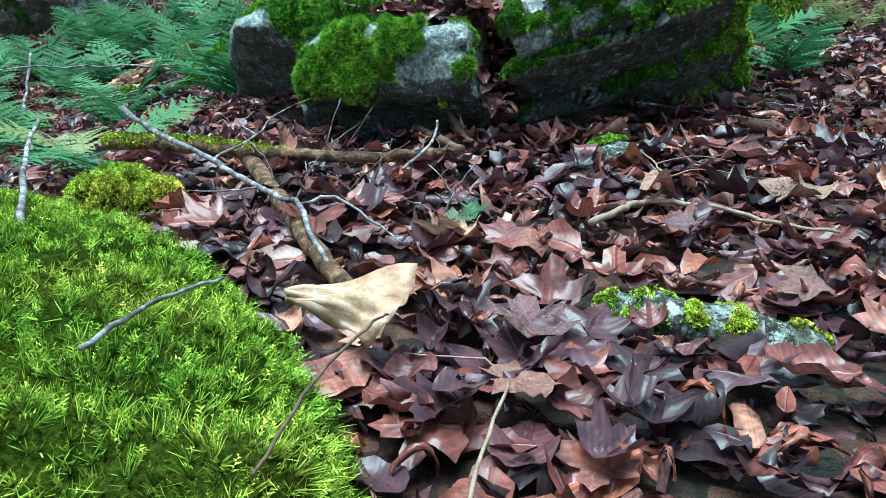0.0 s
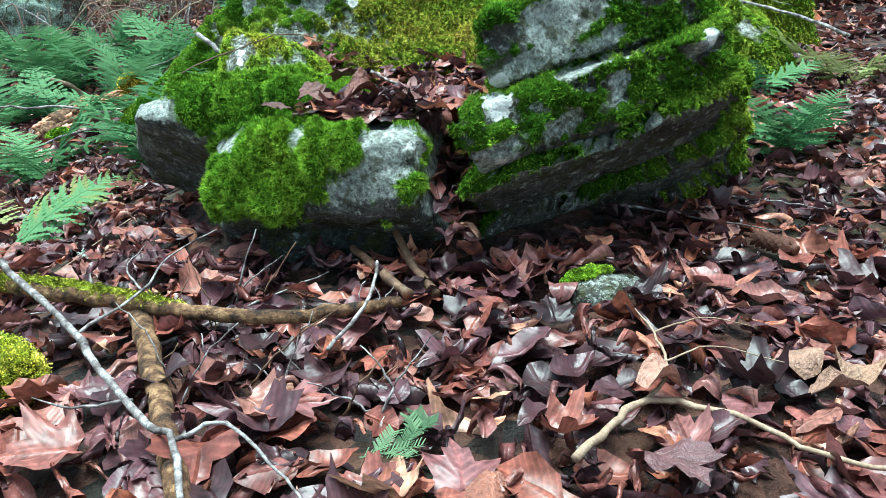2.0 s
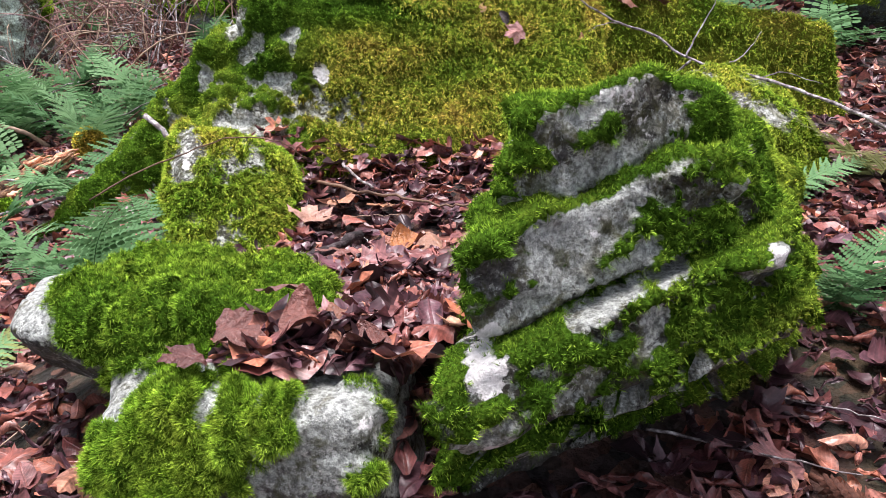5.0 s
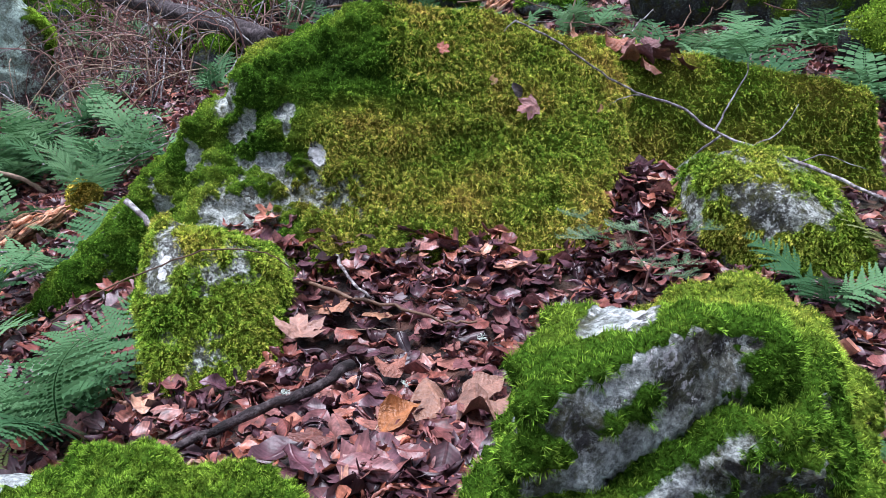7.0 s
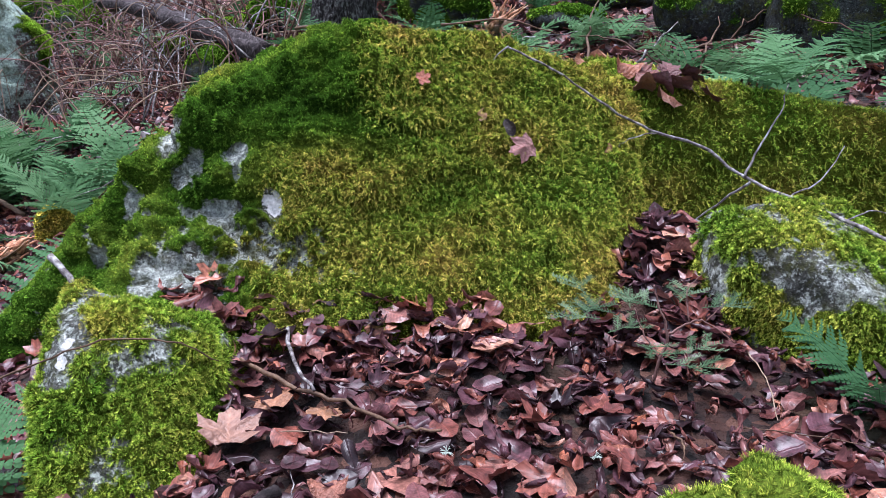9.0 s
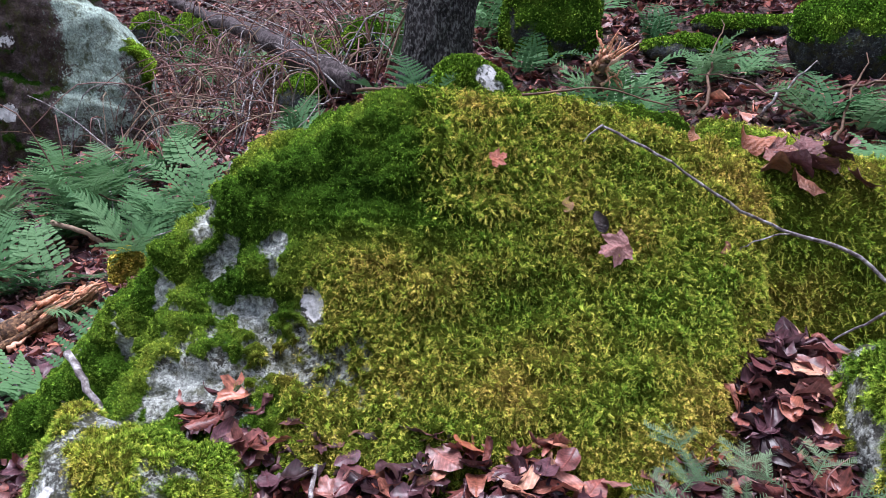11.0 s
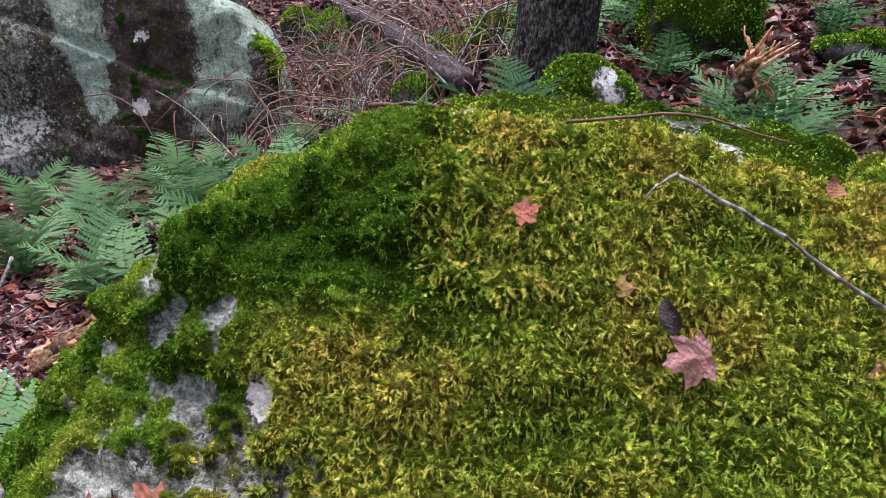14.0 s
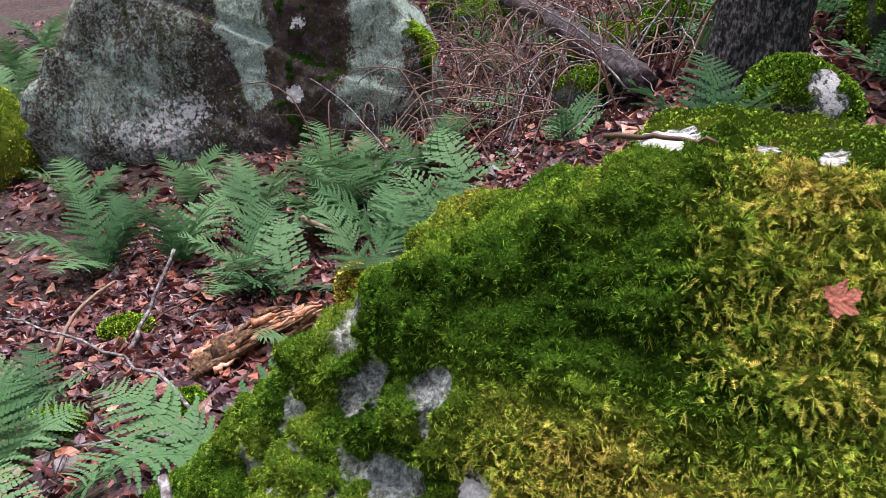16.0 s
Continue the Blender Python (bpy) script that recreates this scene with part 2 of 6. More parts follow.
def leaf_material(name, single):
    """Wet autumn leaves, each with a tone of its own, with side veins."""
    k = Nodes(name)
    if single:
        pick = k.calc("MULTIPLY", k.add("ShaderNodeObjectInfo", "Random"), 0.92)
    else:
        pick = k.add("ShaderNodeNewGeometry", "Random Per Island")
    tone = k.ramp(pick, (0.0, (0.018, 0.012, 0.015)), (0.2, (0.05, 0.028, 0.034)), (0.38, (0.085, 0.048, 0.062)), (0.54, (0.13, 0.053, 0.045)), (0.68, (0.2, 0.082, 0.058)),
                  (0.8, (0.15, 0.08, 0.086)), (0.9, (0.24, 0.135, 0.108)), (0.95, (0.31, 0.125, 0.07)), (0.985, (0.38, 0.24, 0.17)))
    tone.node.color_ramp.elements.new(1.0).color = (0.46, 0.33, 0.22, 1)
    unit_size = 0.1 if single else 1.0
    blot = k.noise(38 * unit_size, 5, 0.65)
    colour = k.mix(1.0, k.mix(1.0, tone, (1.34, 1.08, 1.06), "MULTIPLY"), k.ramp(blot, (0.3, 0.25), (0.5, 0.9), (0.72, 1.55)), "MULTIPLY")
    uv = k.add("ShaderNodeTexCoord", "UV")
    sep = k.t.nodes.new("ShaderNodeSeparateXYZ")
    k.t.links.new(uv, sep.inputs[0])
    side = k.calc("ABSOLUTE", sep.outputs[1])
    vein = k.calc("SINE", k.calc("MULTIPLY", k.calc("SUBTRACT", sep.outputs[0], k.calc("MULTIPLY", side, 0.75)), 62.0))
    rib = k.ramp(side, (0.0, 1.0), (0.035, 0.0))
    colour = k.mix(0.5, colour, k.ramp(vein, (0.0, 0.72), (0.6, 1.0), (0.95, 1.25)), "MULTIPLY")
    colour = k.mix(k.calc("MULTIPLY", rib, 0.4), colour, k.mix(1.0, colour, (1.9, 1.7, 1.5), "MULTIPLY"))
    relief = k.calc("ADD", k.calc("MULTIPLY", vein, 0.025), k.calc("ADD", rib, k.calc("MULTIPLY", k.noise(60 * unit_size, 2), 0.35)))
    rough = k.ramp(k.noise(16 * unit_size, 3), (0.3, 0.22), (0.7, 0.5))
    k.finish(colour, rough, k.bump(relief, 0.008 if single else 0.003, 0.6), 0.45)
    return k.translucent(colour, 0.12)


def plain_material(name, stops, scale, rough=0.7, depth=0.004, bump_scale=None, stretch=(1, 1, 1), share=0.0, gloss=0.35):
    k = Nodes(name)
    mp = k.t.nodes.new("ShaderNodeMapping")
    k.t.links.new(k.place(), mp.inputs["Vector"])
    mp.inputs["Scale"].default_value = stretch
    n = k.noise(scale, 6, 0.65, mp.outputs[0])
    colour = k.ramp(n, *stops)
    fine = k.noise((bump_scale or scale * 4), 5, 0.7, mp.outputs[0])
    colour = k.mix(0.5, colour, k.ramp(fine, (0.3, 0.45), (0.65, 1.15)), "MULTIPLY")
    k.finish(colour, rough, k.bump(fine, depth, 0.8), gloss)
    return k.translucent(colour, share) if share else k.m


def fern_material(name, a, b, c):
    k = Nodes(name)
    pick = k.add("ShaderNodeObjectInfo", "Random")
    colour = k.ramp(k.calc("ADD", k.calc("MULTIPLY", pick, 0.6), k.calc("MULTIPLY", k.noise(9, 3), 0.4)), (0.15, a), (0.5, b), (0.9, c))
    colour = k.mix(0.5, colour, k.ramp(k.noise(70, 3), (0.3, 0.55), (0.7, 1.2)), "MULTIPLY")
    k.finish(colour, 0.6, None, 0.1)
    return k.translucent(colour, 0.3)


def soil_material():
    k = Nodes("leaf_mould")
    frag = k.cells(26, "Color")
    tone = k.ramp(k.add("ShaderNodeRGBToBW", 0, Color=frag), (0.2, (0.01, 0.007, 0.006)), (0.45, (0.035, 0.016, 0.012)), (0.7, (0.08, 0.033, 0.022)), (0.95, (0.16, 0.075, 0.05)))
    colour = k.mix(0.6, tone, k.ramp(k.noise(45, 6, 0.7), (0.3, 0.3), (0.7, 1.3)), "MULTIPLY")
    colour = k.mix(k.ramp(k.noise(1.1, 4), (0.52, 0.0), (0.68, 0.5)), colour, (0.035, 0.05, 0.012))
    return k.finish(colour, 0.65, k.bump(k.calc("ADD", k.cells(26), k.noise(60, 5)), 0.03, 1.0), 0.4)


SOIL = soil_material()
MOSS = moss_material()
LEAF_PILE, LEAF_SINGLE = leaf_material("wet_leaves", False), leaf_material("wet_leaf", True)
ROCK_GREY = rock_material("grey_gneiss", (0.03, 0.032, 0.028), (0.11, 0.115, 0.1), (0.26, 0.265, 0.245), (0.62, 0.68, 0.62), -0.01)
ROCK_DARK = rock_material("dark_gneiss", (0.025, 0.03, 0.03), (0.055, 0.065, 0.065), (0.12, 0.135, 0.135), (0.26, 0.33, 0.31), -0.07)
ROCK_DAMP = rock_material("damp_gneiss", (0.035, 0.037, 0.035), (0.14, 0.145, 0.14), (0.3, 0.3, 0.3), (0.56, 0.62, 0.58), -0.055)
ROCK_CLIFF = rock_material("weathered_gneiss", (0.03, 0.022, 0.018), (0.12, 0.09, 0.085), (0.32, 0.27, 0.28), (0.52, 0.68, 0.58), -0.035, 0.45, 0.6, 0.4)
BARK = plain_material("trunk_bark", ((0.42, (0.006, 0.006, 0.006)), (0.5, (0.032, 0.029, 0.028)), (0.6, (0.15, 0.16, 0.15))), 60, 0.85, 0.03, 140, (1, 1, 0.5))
LOG_BARK = plain_material("log_bark", ((0.4, (0.012, 0.008, 0.008)), (0.5, (0.04, 0.028, 0.03)), (0.62, (0.12, 0.1, 0.1))), 30, 0.75, 0.02, 90)
TWIG_GREY = plain_material("grey_twig", ((0.36, (0.04, 0.032, 0.032)), (0.5, (0.18, 0.16, 0.158)), (0.64, (0.46, 0.46, 0.45))), 36, 0.7, 0.002)
TWIG_BROWN = plain_material("brown_twig", ((0.3, (0.05, 0.027, 0.016)), (0.55, (0.13, 0.075, 0.045)), (0.75, (0.24, 0.16, 0.10))), 30, 0.65, 0.002)
TWIG_PALE = plain_material("pale_twig", ((0.3, (0.2, 0.13, 0.085)), (0.6, (0.36, 0.27, 0.19)), (0.8, (0.5, 0.42, 0.33))), 40, 0.7, 0.001)
STEM_PINK = plain_material("living_stem", ((0.3, (0.14, 0.07, 0.06)), (0.6, (0.27, 0.15, 0.13)), (0.8, (0.38, 0.25, 0.22))), 30, 0.6, 0.001)
LICHEN = plain_material("shrubby_lichen", ((0.3, (0.45, 0.55, 0.47)), (0.6, (0.62, 0.7, 0.62)), (0.8, (0.75, 0.8, 0.72))), 60, 0.8, 0.001)
STEM_RED = plain_material("dead_stem", ((0.3, (0.06, 0.025, 0.018)), (0.6, (0.15, 0.075, 0.055)), (0.8, (0.27, 0.18, 0.14))), 20, 0.7, 0.001)
ROTTEN = plain_material("rotten_wood", ((0.36, (0.02, 0.011, 0.007)), (0.5, (0.13, 0.065, 0.03)), (0.64, (0.36, 0.22, 0.11))), 44, 0.75, 0.012, 110, (1, 1, 1))
SPLINTER = plain_material("splintered_heartwood", ((0.36, (0.24, 0.085, 0.04)), (0.5, (0.6, 0.28, 0.15)), (0.66, (0.8, 0.55, 0.4))), 26, 0.7, 0.004)
BIRCH = plain_material("birch_bark_curl", ((0.34, (0.3, 0.14, 0.07)), (0.5, (0.56, 0.36, 0.22)), (0.66, (0.72, 0.54, 0.4))), 16, 0.6, 0.003, 60, (1, 1, 1), 0.1)
FERN = fern_material("fern_green", (0.045, 0.125, 0.05), (0.1, 0.225, 0.09), (0.19, 0.35, 0.165))
FERN_PALE = fern_material("fern_pale", (0.2, 0.24, 0.08), (0.28, 0.32, 0.12), (0.36, 0.38, 0.2))
NEEDLE = fern_material("fir_needle", (0.07, 0.13, 0.065), (0.13, 0.22, 0.115), (0.24, 0.34, 0.2))
CONE = plain_material("fir_cone_scales", ((0.3, (0.05, 0.02, 0.013)), (0.6, (0.16, 0.065, 0.04)), (0.8, (0.25, 0.13, 0.09))), 40, 0.6, 0.003)


# ---- the ground ----
def ground_sheet():
    def spread(n, near, far):
        s = np.linspace(-1, 1, n)
        return near * s + (far - near) * np.sign(s) * np.abs(s) ** 5
    xs = spread(220, 5.0, 70.0) - 0.6
    ys = spread(220, 5.0, 70.0) + 4.2
    gx, gy = np.meshgrid(xs, ys, indexing="ij")
    v = np.stack([gx, gy, ground_height(gx, gy)], -1).reshape(-1, 3)
    i = np.arange(220 * 220).reshape(220, 220)
    a, b, c, d = i[:-1, :-1].ravel(), i[1:, :-1].ravel(), i[1:, 1:].ravel(), i[:-1, 1:].ravel()
    f = np.concatenate([np.stack([a, b, c], 1), np.stack([a, c, d], 1)])
    return mesh_part("ground", mesh_of("ground", v, f), SOIL)


GROUND = tagged(ground_sheet(), "woodland floor of dark leaf mould under wet fallen leaves", "ground", kind="structure")


# ---- moss ----
def moss_coat(v, f, moss, hue, count, length, width, droop=0.0, spray=0, seed=1):
    """A coat of moss shoots over a skin: plain blades, or shoots with side leaflets."""
    r = np.random.default_rng(seed)
    a, b, c = v[f[:, 0]], v[f[:, 1]], v[f[:, 2]]
    n = np.cross(b - a, c - a)
    area = np.linalg.norm(n, axis=1)
    n = n / np.maximum(area, 1e-12)[:, None]
    mid = (a + b + c) / 3
    weight = area * sat((moss[f].mean(1) - 0.38) * 5) * (mid[:, 2] > ground_height(mid[:, 0], mid[:, 1]) - 0.02) * np.where((n[:, 1] > 0.4) & (n[:, 2] < 0.6), 0.2, 1.0) + 1e-9 * area
    each = 1 if spray else 7
    pick = np.repeat(r.choice(len(f), count // each + 1, p=weight / weight.sum()), each)[:count]
    u, w = np.repeat(r.random((2, count // each + 1)), each, axis=1)[:, :count]
    flip = u + w > 1
    u, w = np.where(flip, 1 - u, u), np.where(flip, 1 - w, w)
    p = a[pick] * (1 - u - w)[:, None] + b[pick] * u[:, None] + c[pick] * w[:, None]
    nn = n[pick]
    h = hue[f[pick]].mean(1)
    clump = vnoise(p * 45, seed)
    ln = length * (0.45 + 0.5 * r.random(count) + 0.45 * clump)
    way = unit(nn + (0.55 if spray else 0.38) * r.normal(size=(count, 3)) * np.array((1, 1, 0.8)) + np.array((0, 0, 0.35 - droop)))
    side = unit(np.cross(way, r.normal(size=(count, 3))))
    if not spray:
        tuft = np.repeat(0.55 + 0.9 * r.random(count // each + 1), each)[:count]
        way = unit(nn + 0.48 * r.normal(size=(count, 3)) + np.array((0, 0, 0.25)))
        way = unit(way + nn * np.maximum(0, 0.15 - np.sum(way * nn, 1))[:, None] * 2)
        side = unit(np.cross(way, r.normal(size=(count, 3))))
        ln = length * tuft * (0.75 + 0.5 * r.random(count))
    if droop > 0.3:
        fall = np.array((0, 0, -1.0)) + nn * nn[:, 2:3]
        way = unit(0.42 * nn + 0.7 * fall + 0.55 * r.normal(size=(count, 3)))
        side = unit(np.cross(way, nn) + 0.2 * r.normal(size=(count, 3)))
    bend = np.array((0, 0, -1.0)) * (0.25 + 0.5 * droop)
    tip = p + (way + bend * 0.5) * ln[:, None]
    mid = p + way * (ln * 0.5)[:, None]
    wd = (width * (0.7 + 0.6 * r.random(count)))[:, None]
    p0 = p - nn * 0.003
    if not spray:
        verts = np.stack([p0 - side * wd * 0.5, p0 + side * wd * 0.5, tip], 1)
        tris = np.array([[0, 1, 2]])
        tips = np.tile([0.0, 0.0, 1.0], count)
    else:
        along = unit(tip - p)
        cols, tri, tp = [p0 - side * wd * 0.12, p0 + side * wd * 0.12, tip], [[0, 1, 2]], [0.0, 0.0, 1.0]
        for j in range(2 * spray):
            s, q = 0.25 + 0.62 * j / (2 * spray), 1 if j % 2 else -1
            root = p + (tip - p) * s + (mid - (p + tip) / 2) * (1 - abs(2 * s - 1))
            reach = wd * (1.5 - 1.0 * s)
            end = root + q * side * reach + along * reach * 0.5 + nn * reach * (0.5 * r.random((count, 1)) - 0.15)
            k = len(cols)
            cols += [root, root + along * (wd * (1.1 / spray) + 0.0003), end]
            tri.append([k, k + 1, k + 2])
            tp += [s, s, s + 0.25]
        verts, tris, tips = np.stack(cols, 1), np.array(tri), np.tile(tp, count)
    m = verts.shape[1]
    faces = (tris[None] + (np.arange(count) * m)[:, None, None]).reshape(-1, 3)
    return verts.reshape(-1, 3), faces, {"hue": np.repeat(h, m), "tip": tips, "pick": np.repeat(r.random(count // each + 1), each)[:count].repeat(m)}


SOLIDS = []
ALL = lambda p: 1.0


def rock(name, field, centre, reach, level, material, label, mask, hue, lump=(0.04, 3.0), coat=None, white=(), cushion=0.018, category="boulder", ledge=None, seed=3, crust=None, swell=None, grit=0.007):
    """A boulder and the moss that grows on it."""
    amp, freq = lump
    shrink = cushion * 0.8 + ((coat[0] if isinstance(coat, list) else coat)[1] * 0.45 if coat else 0)

    def rough(p):
        d = field(p) + shrink + amp * fbm(p, freq, 4, seed) * 2 + grit * fbm(p, 20, 4, seed + 3, 0.65)
        if ledge:
            way, step, deep = ledge
            s = (p @ np.array(way) + 0.35 * step * fbm(p, 0.7 / step, 2, seed + 5)) / step
            hit = 0.75 + 0.8 * fbm(p, 0.5 / step, 2, seed + 8)
            d = d + hit * deep * (1.0 * np.exp(-(((s % 1.0) - 0.06) / 0.06) ** 2) + 0.9 * (1 - s % 1.0))
        return d
    SOLIDS.append((field, np.array(centre), reach))
    v, f = carve(rough, centre, reach, level)
    seen = v[:, 2] > ground_height(v[:, 0], v[:, 1]) - 0.12
    f = f[seen[f].any(1)]
    n = vertex_normals(v, f)
    m = sat(mask(v, n))
    hu = sat(hue(v, n))
    wh = np.zeros(len(v))
    for q, r, *most in white:
        wh = np.maximum(wh, (most[0] if most else 1.0) * sat(1.25 - np.linalg.norm((v - np.array(q)) * np.array((1, 0.3, 1)), axis=1) / r * 0.75))
    grown = np.clip((m - 0.35) * 3, 0, 1) * (1 - 0.8 * sat(wh * 1.6))
    v = v + n * (cushion * grown * (0.1 + 1.5 * np.abs(2 * vnoise(v * 13, seed) - 1) ** 0.7 + 0.9 * np.abs(2 * vnoise(v * 34, seed + 1) - 1) + 0.45 * np.abs(2 * vnoise(v * 70, seed + 2) - 1)))[:, None]
    if swell:
        v = v + n * (swell(v) * (1 - 0.9 * sat(wh * 1.6)))[:, None]
    # Where side-leafed shoots stand, the felt below takes its painted shade.
    gap_shade = sum((c[5](v) if len(c) > 5 else 1.0) for c in (coat if isinstance(coat, list) else [coat] if coat else []) if c[4] > 1)
    ob = mesh_part(name, mesh_of(name, v, f, {"moss": m * (1 - sat((wh - 0.36) * 6)), "hue": hu, "white": wh, "crust": crust(v, n) if crust else 0 * wh, "gap_shade": gap_shade + 0 * wh}), material)
    tagged(ob, label, category)
    if coat:
        for count, length, width, droop, spray, *where in (coat if isinstance(coat, list) else [coat]):
            share = m * (1 - sat((wh - 0.36) * 6)) * (where[0](v) if where else 1.0)
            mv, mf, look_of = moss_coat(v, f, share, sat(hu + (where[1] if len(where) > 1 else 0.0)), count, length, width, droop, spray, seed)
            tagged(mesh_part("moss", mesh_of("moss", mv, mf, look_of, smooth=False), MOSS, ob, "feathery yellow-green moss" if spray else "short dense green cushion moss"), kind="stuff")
    return ob


def wave(p, freq, seed, octaves=3):
    return fbm(p, freq, octaves, seed) * 2


# the great mossy boulder
def bare_spots(p):
    x, z = p[:, 0], p[:, 2]
    scar = 0
    for cx, cz, rx, rz in ((-0.614, 1.015, 0.034, 0.045), (-0.36, 0.985, 0.036, 0.032), (-0.345, 0.92, 0.016, 0.04), (-0.75, 0.806, 0.026, 0.055), (-0.51, 0.945, 0.034, 0.055), (-0.56, 0.63, 0.1, 0.04), (-0.56, 0.9, 0.02, 0.035), (-0.88, 0.605, 0.04, 0.05), (-0.42, 0.8, 0.05, 0.035)):
        scar = np.maximum(scar, np.exp(-((x - cx) / rx) ** 2 - ((z - cz) / rz) ** 2))
    return scar


def low_band(p):
    x, z = p[:, 0], p[:, 2]
    return np.maximum(sat(1.35 - np.hypot((x + 0.18 + 0.8 * (z - 0.7)) / 0.24, (z - 0.7) / 0.14)), 0.5 * sat(1.3 - np.hypot((x + 0.5 + 0.5 * (z - 0.7)) / 0.34, (z - 0.66) / 0.19)))


def great_mask(p, n):
    x, z = p[:, 0], p[:, 2]
    low = low_band(p)
    side = sat((-0.3 - 0.3 * (z - 0.7) - x) * 6)
    return 0.98 - 0.12 * side - 1.25 * bare_spots(p) ** 0.8 - 0.54 * low + (0.12 + 0.65 * side) * wave(p, 13, 21) + (0.1 + 0.7 * low + 0.4 * side) * wave(p, 32, 22)


def velvet(p):
    """Deep green cushion over the shoulder of the boulder."""
    x, z = p[:, 0], p[:, 2]
    return sat((0.12 - x - 0.55 * (z - 1.16)) * 5 + 0.5 + 2.2 * fbm(p, 8, 3, 5)) * sat((z - 0.93 + 0.12 * fbm(p, 7, 3, 6)) * 9) * sat((x + 0.55) * 7)


def cushions(p):
    left = sat((-0.27 - p[:, 0]) * 5 + 0.4 + 2.5 * fbm(p, 7, 3, 15))
    return np.maximum(velvet(p), left)


def great_hue(p, n):
    x, z = p[:, 0], p[:, 2]
    right = sat((x - 0.55) * 1.6) * sat((z - 0.9) * 3)
    # Light on the upturned left crest, painted in as a brighter moss colour.
    lit_rim = sat((n[:, 2] - 0.6) * 3) * sat((0.1 - x) * 4)
    below = sat((0.98 - z) * 5) * sat((x + 0.35) * 4)
    return 0.54 + 0.34 * wave(p, 6, 31) - 0.11 * velvet(p) - 0.29 * cushions(p) + 0.26 * right + 0.24 * lit_rim + 0.04 * below


great = slab([((0.007, 4.31, 0.805), (-0.243, -1, 0.2)), ((0.2, 4.24, 0.57), (0.249, -1, 0.545)), ((0.5, 4.6, 1.05), (0.14, -0.88, 0.46)), ((-0.1, 4.6, 1.28), (0.26, -0.7, 0.68)), ((0.15, 4.85, 1.375), (0, 0.28, 1)),
              ((-0.3, 4.85, 1.275), (-0.3, 0.2, 0.95)), ((-0.62, 4.75, 1.08), (-0.55, 0.1, 0.83)), ((-1.0, 4.7, 0.7), (-0.72, 0.0, 0.69)), ((0.62, 4.88, 1.345), (0.16, 0.18, 1)), ((0.93, 4.85, 1.22), (0.66, -0.2, 0.72)),
              ((1.06, 4.75, 0.9), (0.95, -0.3, 0.1)), ((0.3, 5.25, 0.9), (0.05, 1, 0.5)), ((0.0, 4.8, -0.2), (0, 0, -1))], 0.012)
skirt = slab([((0.2, 4.2, 0.57), (0.04, -0.7, 0.71)), ((0.2, 4.05, 0.4), (0, -1, 0)), ((-0.85, 4.4, 0.5), (-0.9, -0.2, 0.45)), ((1.0, 4.5, 0.5), (0.9, -0.3, 0.25)), ((0.2, 4.9, 0.5), (0, 1, 0)), ((0, 0, 0.0), (0, 0, -1))], 0.015)
great = blend([great, skirt], 0.02)
rock("mossy_boulder", great, (0.05, 4.98, 0.65), 2.4, 8, ROCK_GREY, "great rounded boulder under thick yellow-green moss with bare lichened patches",
     great_mask, great_hue, (0.028, 2.6), [(46000, 0.027, 0.0036, 0.35, 5, lambda p: 1 - cushions(p), 0.1), (1300, 0.036, 0.0055, 0.35, 6, lambda p: sat((p[:, 0] + 0.08) * 5) * sat((0.5 - p[:, 0]) * 4) * sat((p[:, 2] - 0.95) * 6), 0.28), (140000, 0.014, 0.0019, 0.1, 0, lambda p: 1 - cushions(p), -0.16), (220000, 0.0105, 0.0017, 0.1, 0, cushions)],
     (((-0.228, 4.346, 0.82), 0.036), ((-0.24, 4.346, 0.84), 0.036), ((-0.25, 4.346, 0.86), 0.03)), 0.03, seed=11, crust=lambda p, n: 1.05 * bare_spots(p) + 0.15 * low_band(p),
     swell=lambda p: 0.05 * cushions(p) * (np.abs(2 * vnoise(p * np.array((9, 9, 7.5)), 91) - 1) ** 0.6 - 0.55) + 0.02 * cushions(p) * np.abs(2 * vnoise(p * 27, 92) - 1) ** 0.6)


# the standing, layered rock
def mossy(level, slope=0.5, freq=7.0, seed=41, contrast=0.9):
    def mask(p, n):
        return level + slope * (n[:, 2] - 0.3) + contrast * wave(p, freq, seed) + 0.15 * wave(p, 30, seed + 1)
    return mask


def tint(level, spread=0.3, freq=5.0, seed=51):
    return lambda p, n: level + spread * wave(p, freq, seed)


def pale_faces(p, n):
    x, z = p[:, 0], p[:, 2]
    bare = 0
    for cx, cz, rx, rz in ((0.385, 0.8, 0.105, 0.075), (0.41, 0.955, 0.085, 0.03), (0.3, 0.67, 0.1, 0.026), (0.45, 0.71, 0.07, 0.018), (0.215, 0.48, 0.05, 0.04), (0.543, 0.905, 0.035, 0.05), (0.365, 0.55, 0.042, 0.02), (0.486, 0.62, 0.02, 0.03), (0.69, 0.715, 0.05, 0.03), (0.65, 0.825, 0.03, 0.03)):
        bare = np.maximum(bare, 1.05 * np.exp(-((x - cx) / (1.05 * rx)) ** 4 - ((z - 0.4 * (x - cx) - cz) / (1.0 * rz)) ** 4))
    return bare * sat((2.36 - p[:, 1]) * 6)


